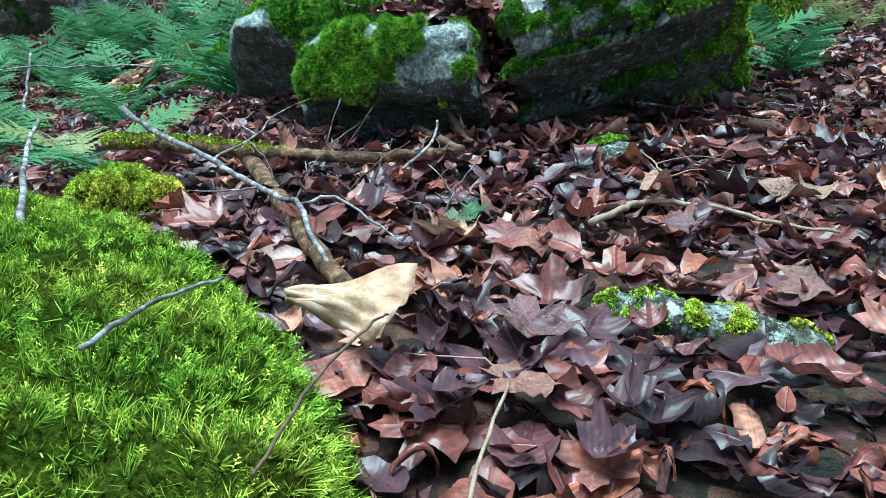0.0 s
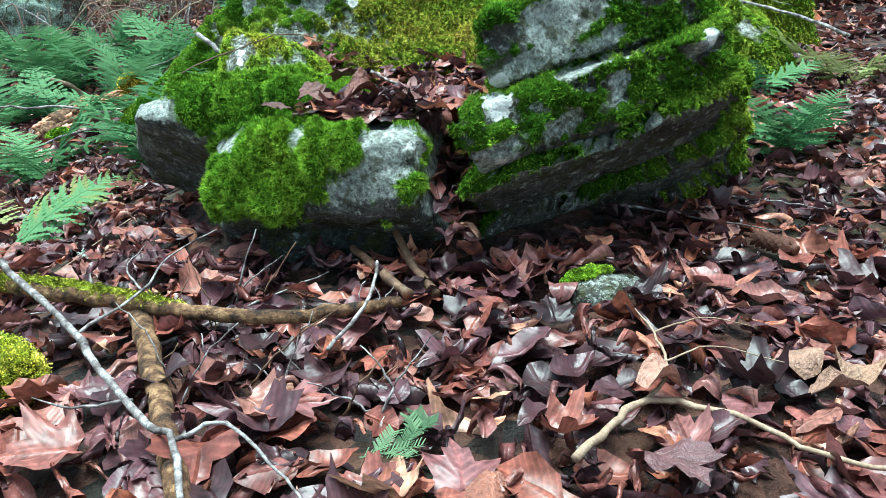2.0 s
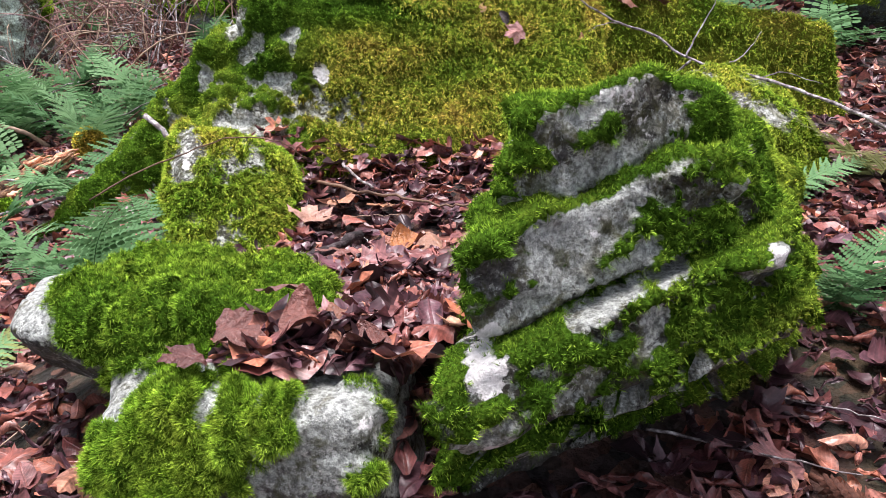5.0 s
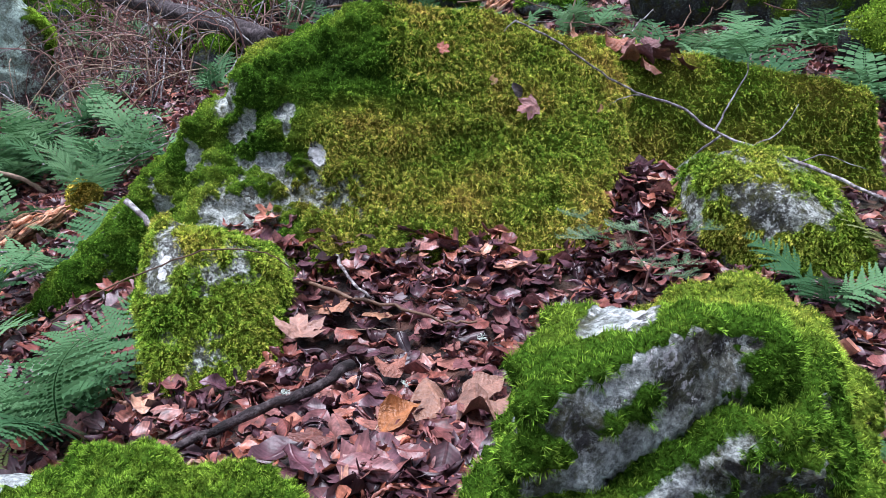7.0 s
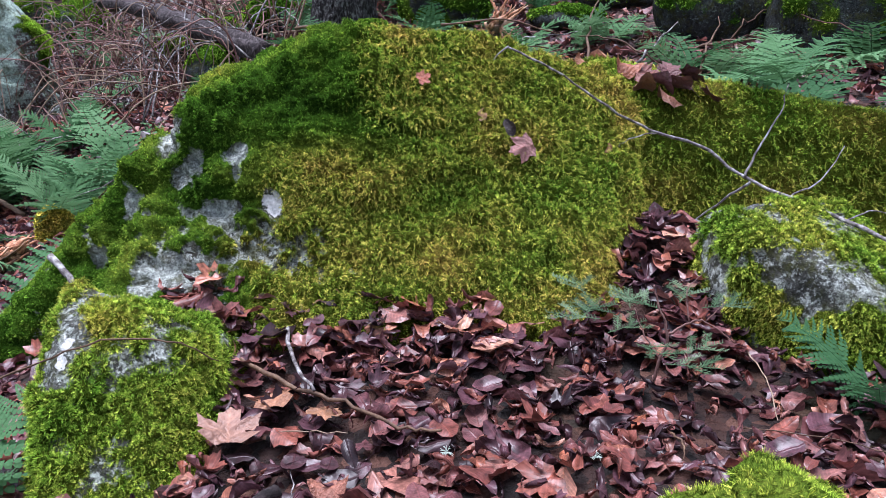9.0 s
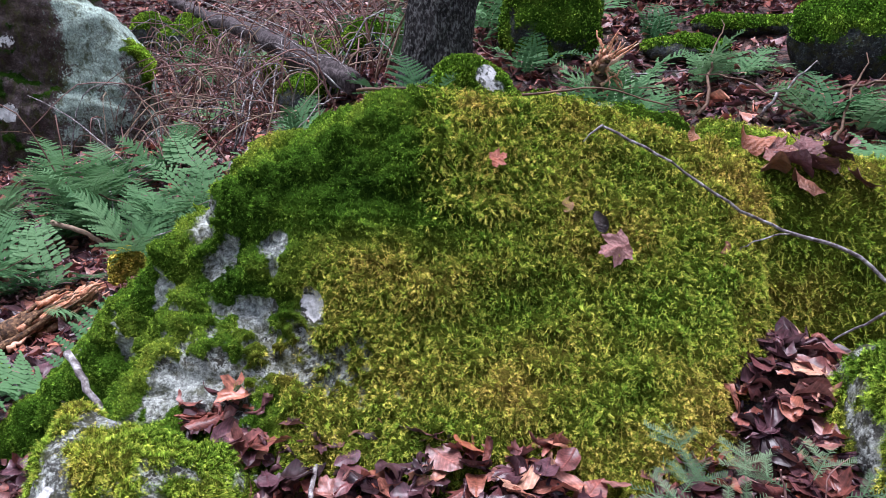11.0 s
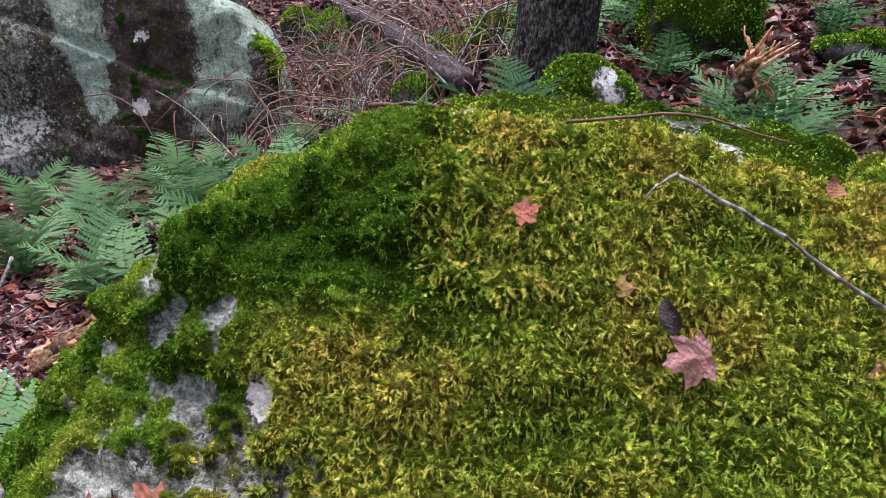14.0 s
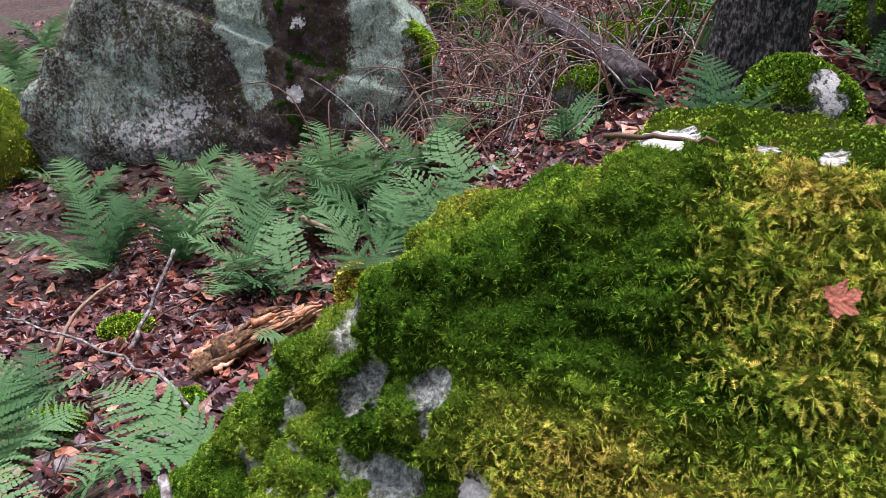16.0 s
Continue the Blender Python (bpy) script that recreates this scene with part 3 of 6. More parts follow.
def standing_mask(p, n):
    x, z = p[:, 0], p[:, 2]
    top = sat((n[:, 2] - 0.45) * 4)
    bare = pale_faces(p, n) * (1 - 0.75 * top)
    return 0.7 - 0.82 * bare ** 0.8 + 0.6 * top - 1.5 * top * top_patches(p) + (0.75 - 0.3 * top) * wave(p * np.array((1, 1, 1.6)), 13, 61) + 0.35 * sat((p[:, 1] - 2.4) * 5) + 0.25 * sat((x - 0.52) * 6) - 1.3 * sat(-n[:, 2] * 1.6) + (0.85 - 0.45 * top) * wave(p, 34, 62) - 0.3 * sat((0.42 - z) * 8)


def top_patches(p):
    """Pale bare stone showing through the moss on the rock's top."""
    x, y = p[:, 0], p[:, 1]
    spots = 0
    for cx, cy, rx, ry in ((0.455, 2.38, 0.085, 0.055), (0.42, 2.1, 0.08, 0.06), (0.53, 2.16, 0.05, 0.05), (0.57, 2.08, 0.04, 0.04)):
        spots = np.maximum(spots, np.exp(-((x - cx) / rx) ** 4 - ((y - cy - 0.5 * (x - cx)) / ry) ** 4))
    return spots


standing = slab([((0.25, 1.95, 0.5), (0.3, -1, 0.4)), ((0.165, 2.1, 0.5), (-1, 0.33, 0.08)), ((0.21, 2.1, 0.87), (-0.85, 0.25, 0.45)), ((0.4, 2.15, 1.01), (-0.25, 0.0, 0.97)), ((0.61, 2.15, 0.915), (0.74, -0.3, 0.6)),
                 ((0.71, 2.15, 0.82), (0.86, -0.3, 0.4)), ((0.815, 2.17, 0.64), (0.93, -0.3, -0.2)), ((0.46, 2.2, 1.02), (0.06, 0.06, 1)), ((0.5, 2.4, 0.955), (0.05, 0.36, 0.92)), ((0.42, 2.55, 0.86), (-0.6, 0.75, 0.35)), ((0.6, 2.75, 0.8), (0.1, 1, 0.3)), ((0.225, 1.965, 0.445), (0.36, -0.62, -0.7)), ((0.4, 2.2, 0.05), (0, 0, -1))], 0.01)
flank = slab([((0.8, 2.75, 0.87), (0.12, -0.03, 1)), ((0.96, 2.75, 0.65), (0.95, -0.15, 0.35)), ((0.85, 2.93, 0.82), (-0.62, 0.74, 0.3)), ((0.9, 3.0, 0.7), (0.3, 0.9, 0.35)), ((0.78, 2.32, 0.47), (0.4, -0.65, -0.65)), ((0.8, 2.36, 0.7), (0.5, -0.85, 0.1)), ((0.8, 2.7, 0.1), (0, 0, -1)), ((0.6, 2.65, 0.88), (-0.35, 0.0, 0.93)), ((0.56, 2.6, 0.7), (-0.95, -0.15, 0.1))], 0.03)
standing = blend([standing, flank, dome((0.665, 2.15, 0.705), (0.075, 0.075, 0.035), 20), dome((0.64, 2.2, 0.815), (0.045, 0.05, 0.035))], 0.02)
# Moss colour is raised on the top, right and back: painted-in light.
rock("standing_rock", standing, (0.54, 2.4, 0.62), 1.2, 7, ROCK_DAMP, "upright layered grey rock with tilted ledges, moss cushions and white lichen",
     standing_mask, lambda p, n: 0.2 + 0.24 * wave(p, 6, 71) + 0.12 * sat((p[:, 0] - 0.55) * 4) + 0.16 * sat((p[:, 1] - 2.3) * 4) + 0.1 * sat(n[:, 2] * 2 - 0.8), (0.012, 5.0), (200000, 0.0095, 0.0014, 0.05, 0),
     (((0.222, 2.03, 0.6), 0.034), ((0.226, 2.03, 0.625), 0.026), ((0.69, 2.1, 0.715), 0.032, 0.55), ((0.365, 1.98, 0.555), 0.03, 0.5), ((0.27, 1.98, 0.665), 0.035, 0.48), ((0.65, 2.15, 0.825), 0.026, 0.55), ((0.4, 2.0, 0.78), 0.06, 0.4), ((0.22, 2.0, 0.47), 0.03, 0.55), ((0.45, 2.385, 0.95), 0.08, 0.5), ((0.42, 2.1, 0.97), 0.07, 0.47), ((0.53, 2.16, 0.95), 0.05, 0.47)), 0.02, "rock", ((-0.3, 0.05, 0.95), 0.15, 0.055), 13, lambda p, n: np.maximum(np.maximum(pale_faces(p, n), 0.3 * sat(n[:, 2] * 2 + 0.1)), 1.2 * top_patches(p) * sat(n[:, 2] * 3)), grit=0.03)

# the split slabs beside it
lower = slab([((-0.1, 2.022, 0.5), (-0.2, -1, 0.12)), ((-0.385, 2.1, 0.48), (-1, -0.15, 0.05)), ((0.098, 2.1, 0.5), (1, -0.3, 0.1)), ((-0.1, 2.1, 0.548), (0.0, 0.03, 1)), ((-0.1, 2.32, 0.45), (0, 1, 0.1)),
              ((-0.1, 2.03, 0.345), (-0.05, -0.5, -0.86)), ((-0.32, 2.1, 0.535), (-0.5, -0.1, 0.85))], 0.014)
rock("lower_slab", lower, (-0.14, 2.17, 0.46), 0.6, 6, ROCK_DAMP, "low broken rock slab with moss cushions along its upper edge", lambda p, n: 0.3 + 0.1 * (n[:, 2] - 0.3) + 0.75 * wave(p, 14, 81) + 0.6 * wave(p, 30, 82) + 0.6 * sat((-0.06 - p[:, 0]) * 6) - 0.6 * sat((p[:, 1] - 2.08) * 12) - 0.6 * np.exp(-((p[:, 0] + 0.32) / 0.03) ** 2 - ((p[:, 2] - 0.48) / 0.03) ** 2) - 0.6 * np.exp(-((p[:, 0] + 0.19) / 0.025) ** 2 - ((p[:, 2] - 0.51) / 0.03) ** 2) - 0.35 * sat(-n[:, 2] * 2), tint(0.27, 0.18), (0.014, 6.0),
     (80000, 0.01, 0.0014, 0.05, 0), (((0.06, 2.0, 0.5), 0.04, 0.5), ((-0.02, 2.0, 0.45), 0.06, 0.42), ((-0.3, 2.0, 0.5), 0.03, 0.5)), 0.018, "rock", seed=17, grit=0.025, crust=lambda p, n: sat(n[:, 2] * 2.5 + 0.45) * 1.1)
plinth = slab([((-0.1, 2.15, 0.27), (0.1, -1, 0.12)), ((-0.3, 2.2, 0.27), (-1, -0.1, 0.1)), ((0.02, 2.2, 0.3), (1, -0.1, 0)), ((-0.1, 2.2, 0.325), (0, -0.1, 1)), ((-0.1, 2.5, 0.3), (0, 1, 0)), ((0, 0, 0.08), (0, 0, -1))], 0.008)
rock("bed_slab", plinth, (-0.13, 2.3, 0.23), 0.5, 6, ROCK_DARK, "dark damp rock slab lying under the broken slab", mossy(-0.4), tint(0.3), (0.008, 7.0), None, (), 0.0, "rock", ((0, 0, 1), 0.05, 0.008), 18)
upper = slab([((-0.3, 2.235, 0.52), (-0.12, -1, 0.25)), ((-0.665, 2.35, 0.52), (-1, -0.2, 0.08)), ((-0.02, 2.5, 0.54), (0.75, -0.1, 0.6)), ((-0.28, 2.35, 0.622), (0.03, 0.02, 1)), ((-0.13, 2.4, 0.605), (0.3, 0.14, 0.93)), ((-0.36, 2.4, 0.617), (-0.1, 0.08, 0.95)),
              ((-0.3, 2.66, 0.5), (0.2, 1, 0.2)), ((-0.45, 2.27, 0.45), (-0.35, -0.55, -0.75))], 0.02)
rock("upper_slab", upper, (-0.3, 2.42, 0.52), 0.75, 6, ROCK_DAMP, "flat rock slab capped with a thick bright green moss cushion",
     lambda p, n: 0.75 + 0.5 * (n[:, 2] - 0.1) + 0.5 * wave(p, 8, 91) - 1.5 * sat((-0.47 - p[:, 0] + 0.1 * wave(p, 9, 92)) * 14) - 0.9 * sat((-n[:, 2] - 0.1) * 2), tint(0.29, 0.18), (0.02, 5.0), (120000, 0.0105, 0.0014, 0.05, 0), (), 0.034, "rock", seed=19, grit=0.02, crust=lambda p, n: sat(n[:, 2] * 2.5 + 0.4) * 1.1)


# stones in the leaves between the boulders
def mound(name, centre, radii, label, mask, hue, coat, material=ROCK_GREY, level=5, turn=0.0, lump=(0.02, 6.0), white=(), cushion=0.015, seed=23):
    return rock(name, dome(centre, radii, turn), centre, max(radii) * 1.9 + 0.1, level, material, label, mask, hue, lump, coat, white, cushion, "rock", None, seed)


leaning = slab([((-0.73, 3.8, 0.55), (-1, -0.25, 0.25)), ((-0.64, 3.82, 0.70), (0.22, 0.1, 1)), ((-0.47, 3.8, 0.655), (0.5, -0.2, 0.8)), ((-0.335, 3.65, 0.43), (0.92, -0.25, 0.4)), ((-0.52, 3.72, 0.6), (0.15, -0.7, 0.7)), ((-0.47, 3.42, 0.4), (0.2, -0.93, 0.35)), ((-0.55, 4.1, 0.5), (0, 1, 0.3)), ((-0.5, 3.6, 0.1), (0, 0, -1)), ((-0.68, 3.62, 0.55), (-0.65, -0.7, 0.3))], 0.02)
rock("mossy_stone", leaning, (-0.52, 3.77, 0.42), 0.8, 6, ROCK_GREY, "small leaning stone wrapped in yellow-green moss with a white lichened side",
     lambda p, n: 0.72 + 0.8 * wave(p, 7, 101) + 0.4 * wave(p, 24, 102) - 0.75 * np.exp(-((p[:, 0] + 0.65) / 0.05) ** 2 - ((p[:, 2] - 0.6) / 0.1) ** 2) - 0.5 * sat((-0.6 - p[:, 0]) * 8) * sat((0.55 - p[:, 2]) * 6), tint(0.5, 0.35), (0.03, 5.0), [(9000, 0.022, 0.0036, 0.35, 5, ALL, 0.05), (60000, 0.013, 0.0018, 0.1, 0, ALL, -0.12)],
     (((-0.64, 3.73, 0.61), 0.02, 0.8), ((-0.635, 3.72, 0.575), 0.018, 0.8), ((-0.335, 3.54, 0.48), 0.016, 0.8), ((-0.66, 3.73, 0.66), 0.03, 0.6)), 0.018, "rock", seed=29, grit=0.02)
rounded = slab([((1.34, 4.03, 0.6), (-0.6, -0.78, 0.05)), ((1.52, 3.86, 0.62), (0.25, -0.92, 0.3)), ((1.42, 4.0, 0.775), (0.25, -0.35, 0.9)), ((1.22, 4.15, 0.8), (-0.3, -0.2, 0.95)), ((1.17, 4.25, 0.7), (-0.95, -0.1, 0.15)), ((1.74, 4.0, 0.66), (0.8, -0.2, 0.55)), ((1.8, 4.0, 0.5), (1, -0.2, 0)), ((1.45, 4.5, 0.6), (0, 1, 0.3)), ((1.4, 4, 0.1), (0, 0, -1))], 0.025)
rock("mossy_stone", rounded, (1.48, 4.18, 0.48), 0.9, 6, ROCK_GREY, "rounded grey stone half covered with olive moss",
     lambda p, n: 0.74 - 0.75 * np.exp(-((p[:, 0] - 1.4) / 0.13) ** 2 - ((p[:, 2] - 0.73) / 0.09) ** 2) - 0.35 * np.exp(-((p[:, 0] - 1.2) / 0.05) ** 2 - ((p[:, 2] - 0.72) / 0.1) ** 2) + 0.9 * wave(p, 9, 111) + 0.5 * wave(p, 28, 112), tint(0.42, 0.4), (0.02, 4.0), [(9000, 0.022, 0.0042, 0.35, 4, ALL, 0.05), (50000, 0.012, 0.0018, 0.1, 0, ALL, -0.1)], (((1.25, 3.85, 0.78), 0.03, 0.5),), 0.016, "rock", seed=31, grit=0.02)
second = slab([((1.6, 4.86, 0.9), (0.08, -1, 0.25)), ((1.4, 5.1, 1.2), (0.2, 0.05, 1)), ((2.35, 5.2, 0.9), (1, -0.2, 0.3)), ((0.9, 5.2, 0.9), (-1, 0, 0.1)), ((1.6, 5.7, 0.9), (0, 1, 0.3)), ((0, 0, 0.2), (0, 0, -1)), ((1.5, 4.95, 1.12), (0.1, -0.7, 0.7)), ((1.02, 5.0, 1.15), (-0.6, -0.3, 0.8))], 0.015)
rock("mossy_boulder", second, (1.65, 5.3, 0.75), 1.6, 6, ROCK_GREY, "long low boulder clothed in yellow-green feather moss", mossy(0.85, 0.2, 5, 121, 0.5), tint(0.53, 0.3, 5), (0.03, 3.0), [(10000, 0.038, 0.005, 0.35, 5, ALL, 0.06), (70000, 0.016, 0.0026, 0.1, 0, ALL, -0.16)], (), 0.02, seed=37)
rear = slab([((0.3, 5.5, 1.0), (0.1, -1, 0.2)), ((0.1, 5.9, 1.285), (0.06, -0.03, 1)), ((-0.5, 5.9, 1.1), (-1, -0.1, 0.5)), ((0.62, 5.6, 1.24), (0.5, -0.2, 0.9)), ((1.1, 5.9, 1.0), (1, -0.1, 0.4)), ((0.3, 6.3, 1.0), (0, 1, 0.3)), ((0, 0, 0.4), (0, 0, -1))], 0.02)
rock("lichened_boulder", rear, (0.25, 5.9, 0.9), 1.5, 6, ROCK_GREY, "low grey boulder with white lichen and moss behind the great boulder", mossy(0.62, 0.2, 6, 131, 1.3), tint(0.3, 0.3), (0.02, 5.0), (9000, 0.016, 0.006, 0.1, 2),
     (((-0.445, 5.6, 1.25), 0.085, 0.8), ((-0.25, 5.58, 1.27), 0.06, 0.8), ((-0.3, 5.6, 1.285), 0.06, 0.75), ((0.0, 5.6, 1.3), 0.07, 0.75), ((0.16, 5.6, 1.28), 0.06, 0.75), ((0.42, 5.6, 1.26), 0.1, 0.68), ((0.6, 5.55, 1.24), 0.1, 0.68)), 0.03, seed=43, grit=0.03)

# the moss-covered stone close to the start, and flat stones among the leaves
carpet = slab([((-0.36, 0.89, 0.262), (0.12, 0.02, 1)), ((-0.335, 1.09, 0.2), (0.6, 0.68, 0.5)), ((-0.145, 0.74, 0.17), (0.9, 0.25, 0.4)), ((-0.2, 0.4, 0.15), (0.2, -0.9, 0.4)), ((-0.7, 1.36, 0.2), (0.2, 0.9, 0.5)), ((-1.15, 0.9, 0.15), (-0.95, 0, 0.4)), ((-0.5, 0.8, -0.1), (0, 0, -1))], 0.03)
rock("mossy_mound", carpet, (-0.55, 0.85, 0.05), 1.0, 6, ROCK_DARK, "low stone buried under a thick bright green moss carpet", lambda p, n: 1.0 + 0 * p[:, 0], tint(0.37, 0.28, 6), (0.022, 4.0), [(16000, 0.026, 0.0048, 0.0, 3, ALL, 0.04), (110000, 0.019, 0.002, 0.1, 0, ALL, 0.0)], (), 0.02, "rock", seed=47)
mound("mossy_mound", (0.02, 0.46, 0.03), (0.26, 0.17, 0.11), "low hummock of olive moss", lambda p, n: 1.0 + 0 * p[:, 0], tint(0.72, 0.25, 6), (9000, 0.022, 0.0055, 0.0, 2), ROCK_DARK, 5, 0, (0.03, 3.0), (), 0.015, seed=48)
mound("flat_stone", (0.405, 1.055, 0.115), (0.22, 0.075, 0.06), "flat lichened stone with tufts of moss among fallen leaves", mossy(0.12, 0.1, 20, 141, 1.2), tint(0.5, 0.3), (5000, 0.009, 0.004, 0.0, 2), ROCK_GREY, 5, -38, (0.015, 8.0), (((0.34, 1.04, 0.155), 0.016),), seed=53)
mound("flat_stone", (0.46, 1.96, 0.205), (0.16, 0.08, 0.065), "flat pale green stone with a cushion of bright moss", mossy(0.2, 0.1, 10, 151, 1.0), tint(0.4, 0.2), (5000, 0.016, 0.004, 0.0, 2), ROCK_GREY, 5, 30, (0.015, 8.0), (), seed=54)
mound("mossy_hummock", (-0.72, 1.75, 0.16), (0.17, 0.1, 0.075), "hummock of olive moss at the end of a rotten log", lambda p, n: 0.75 + 0.7 * wave(p, 9, 5), tint(0.6, 0.35), (9000, 0.022, 0.005, 0.0, 2), ROCK_DARK, 5, 10, (0.05, 9.0), (), seed=55)


# ---- the cliff-like boulder and the stones on the slope behind ----
def cliff_streaks(p):
    """Two broad runs of mint-grey lichen down the face."""
    x, z = p[:, 0], p[:, 2]
    ragged = 0.16 * wave(p, 2.6, 165) + 0.1 * wave(p, 9, 166)
    a = sat((0.24 + 0.1 * (z - 1.05) - np.abs(x + 5.17 + 0.26 * (z - 1.05)) + ragged) * 9) * sat((z - 0.5 + ragged) * 4)
    b = sat((0.33 - np.abs(x + 4.07) + ragged) * 7) * sat((z - 0.45 + 2 * ragged) * 2.5)
    return np.maximum(a, b)


def cliff_mask(p, n):
    edge = sat((p[:, 0] + 3.74 + 0.5 * (p[:, 2] - 1.0)) * 4)
    return 1.1 * edge - 0.1 + 0.25 * sat(n[:, 2] * 1.2) + 0.6 * wave(p, 2.0, 161) + 0.5 * wave(p, 9, 162) + 0.2 * wave(p, 22, 163) + 0.4 * np.exp(-((p[:, 0] + 4.75) / 0.3) ** 2) - 0.9 * cliff_streaks(p)


cliff = slab([((-5.0, 8.95, 0.5), (0.36, -0.93, 0.1)), ((-3.3, 9.4, 0.9), (0.86, 0.5, 0.2)), ((-3.7, 9.4, 1.62), (0.6, 0.35, 0.72)), ((-5.4, 9.8, 2.7), (0.1, -0.2, 1)), ((-7.9, 9.2, 0.6), (-0.93, -0.3, 0.2)),
              ((-7.2, 9.2, 1.5), (-0.75, -0.2, 0.6)), ((-5.5, 11.5, 1.0), (0, 1, 0.3)), ((0, 0, -0.9), (0, 0, -1)), ((-5.6, 8.75, 0.1), (0.3, -0.8, -0.45))], 0.05)
rock("cliff_boulder", cliff, (-5.4, 10.0, 0.8), 4.2, 7, ROCK_CLIFF, "tall weathered grey boulder with pale lichen and a mossy edge", cliff_mask, lambda p, n: 0.0 + 0.5 * sat((p[:, 0] + 3.8 + 0.5 * (p[:, 2] - 1.0)) * 4) + 0.3 * wave(p, 3, 51), (0.15, 1.6), (9000, 0.04, 0.012, 0.1, 2, lambda p: sat((p[:, 0] + 3.7 + 0.5 * (p[:, 2] - 1.0)) * 4)),
     (((-6.0, 8.55, 0.4), 0.5, 0.5), ((-5.75, 8.65, 0.6), 0.25, 0.57), ((-6.4, 8.4, 0.3), 0.3, 0.5), ((-4.73, 9.05, 0.76), 0.085), ((-4.72, 9.0, 1.42), 0.08)), 0.02, "boulder", ((0.25, 0.2, 0.95), 0.85, 0.05), 61, lambda p, n: (0.75 + 0.9 * wave(p, 7, 167)) * 1.25 * cliff_streaks(p) + 0.25 * sat((-5.6 - p[:, 0]) * 3) - 0.9 * np.exp(-((p[:, 0] + 4.65) / 0.3) ** 2), grit=0.05)

for (px, py, rx, ry, rz, lv, hu, note) in ((-0.1, 7.25, 0.27, 0.2, 0.25, 0.7, 0.3, "small white-lichened stone beside the tree"), (0.32, 8.5, 0.4, 0.4, 0.6, 0.85, 0.24, "olive moss stone on the slope"),
                                           (2.3, 8.0, 0.5, 0.4, 0.34, 0.45, 0.22, "dark damp stone among ferns on the slope"), (1.6, 10.2, 1.1, 0.6, 0.75, 0.8, 0.3, "moss-grown stone on the slope"),
                                           (1.25, 8.2, 0.3, 0.25, 0.09, 0.3, 0.2, "small moss hummock on the slope"), (1.75, 8.7, 0.45, 0.3, 0.1, 0.3, 0.2, "small moss hummock on the slope"),
                                           (-1.25, 9.7, 0.4, 0.35, 0.25, 0.5, 0.25, "moss-capped grey stone by the fallen log"), (-2.1, 10.4, 0.35, 0.35, 0.25, 0.5, 0.25, "moss-capped grey stone by the fallen log"),
                                           (-8.3, 8.0, 0.75, 0.6, 0.75, 0.75, 0.5, "stone with a bright green moss cap beside the tall boulder"), (-6.2, 6.1, 0.35, 0.35, 0.42, 0.9, 0.7, "olive moss stone among the ferns"),
                                           (3.4, 9.2, 0.8, 0.6, 0.55, 0.5, 0.4, "moss-grown grey stone on the slope"), (3.6, 6.6, 0.6, 0.5, 0.4, 0.5, 0.4, "dark moss-grown stone beside ferns"), (3.15, 7.6, 0.6, 0.5, 0.75, 0.6, 0.3, "dark moss-grown stone beside ferns"),
                                           (-2.74, 5.15, 0.16, 0.13, 0.08, 0.75, 0.4, "small moss hummock among fallen leaves"), (-3.45, 6.1, 0.2, 0.15, 0.09, 0.7, 0.4, "small moss hummock among fallen leaves"),
                                           (-2.05, 6.45, 0.09, 0.09, 0.2, 0.8, 0.7, "small mossy stub among ferns"), (-2.13, 5.36, 0.14, 0.1, 0.07, 0.7, 0.3, "small moss hummock among fallen leaves"),
                                           (-5.5, 13.4, 0.35, 0.3, 0.3, 0.6, 0.3, "moss-capped grey stone by the fallen log"), (-4.75, 13.0, 0.3, 0.28, 0.35, 0.6, 0.35, "moss-capped grey stone by the fallen log"), (-2.63, 10.74, 0.3, 0.25, 0.2, 0.6, 0.3, "moss-capped grey stone by the fallen log"), (-1.63, 8.75, 0.3, 0.25, 0.25, 0.5, 0.25, "dark moss-grown stone under the fallen log"),
                                           (-4.4, 12.4, 0.5, 0.4, 0.35, 0.5, 0.25, "moss-grown stone far up the slope"), (0.9, 12.2, 0.9, 0.6, 0.55, 0.7, 0.4, "moss-grown stone far up the slope")):
    pz = float(ground_height(px, py)) + 0.3 * rz
    mound("mossy_stone", (px, py, pz), (rx, ry, rz), note, mossy(lv, 0.5, 5, int(px * 10) % 50 + 170, 0.7), tint(hu, 0.25), (int(9000 * max(rx, 0.25)), 0.026, 0.012, 0.1, 1) if lv > 0 else None, ROCK_GREY if note.startswith('small white') else ROCK_DARK, 5 if rx > 0.3 else 4,
          0, (0.2 * rx, 1.0 / rx), (((px + 0.08, py - ry, pz + 0.55 * rz), 0.09, 0.62), ((px + 0.12, py - ry, pz + 0.2 * rz), 0.08, 0.6), ((px - 0.12, py - ry, pz + 0.5 * rz), 0.04, 0.6)) if note.startswith('small white') else (), 0.02, int(abs(px * 31 + py * 17)) + 3)


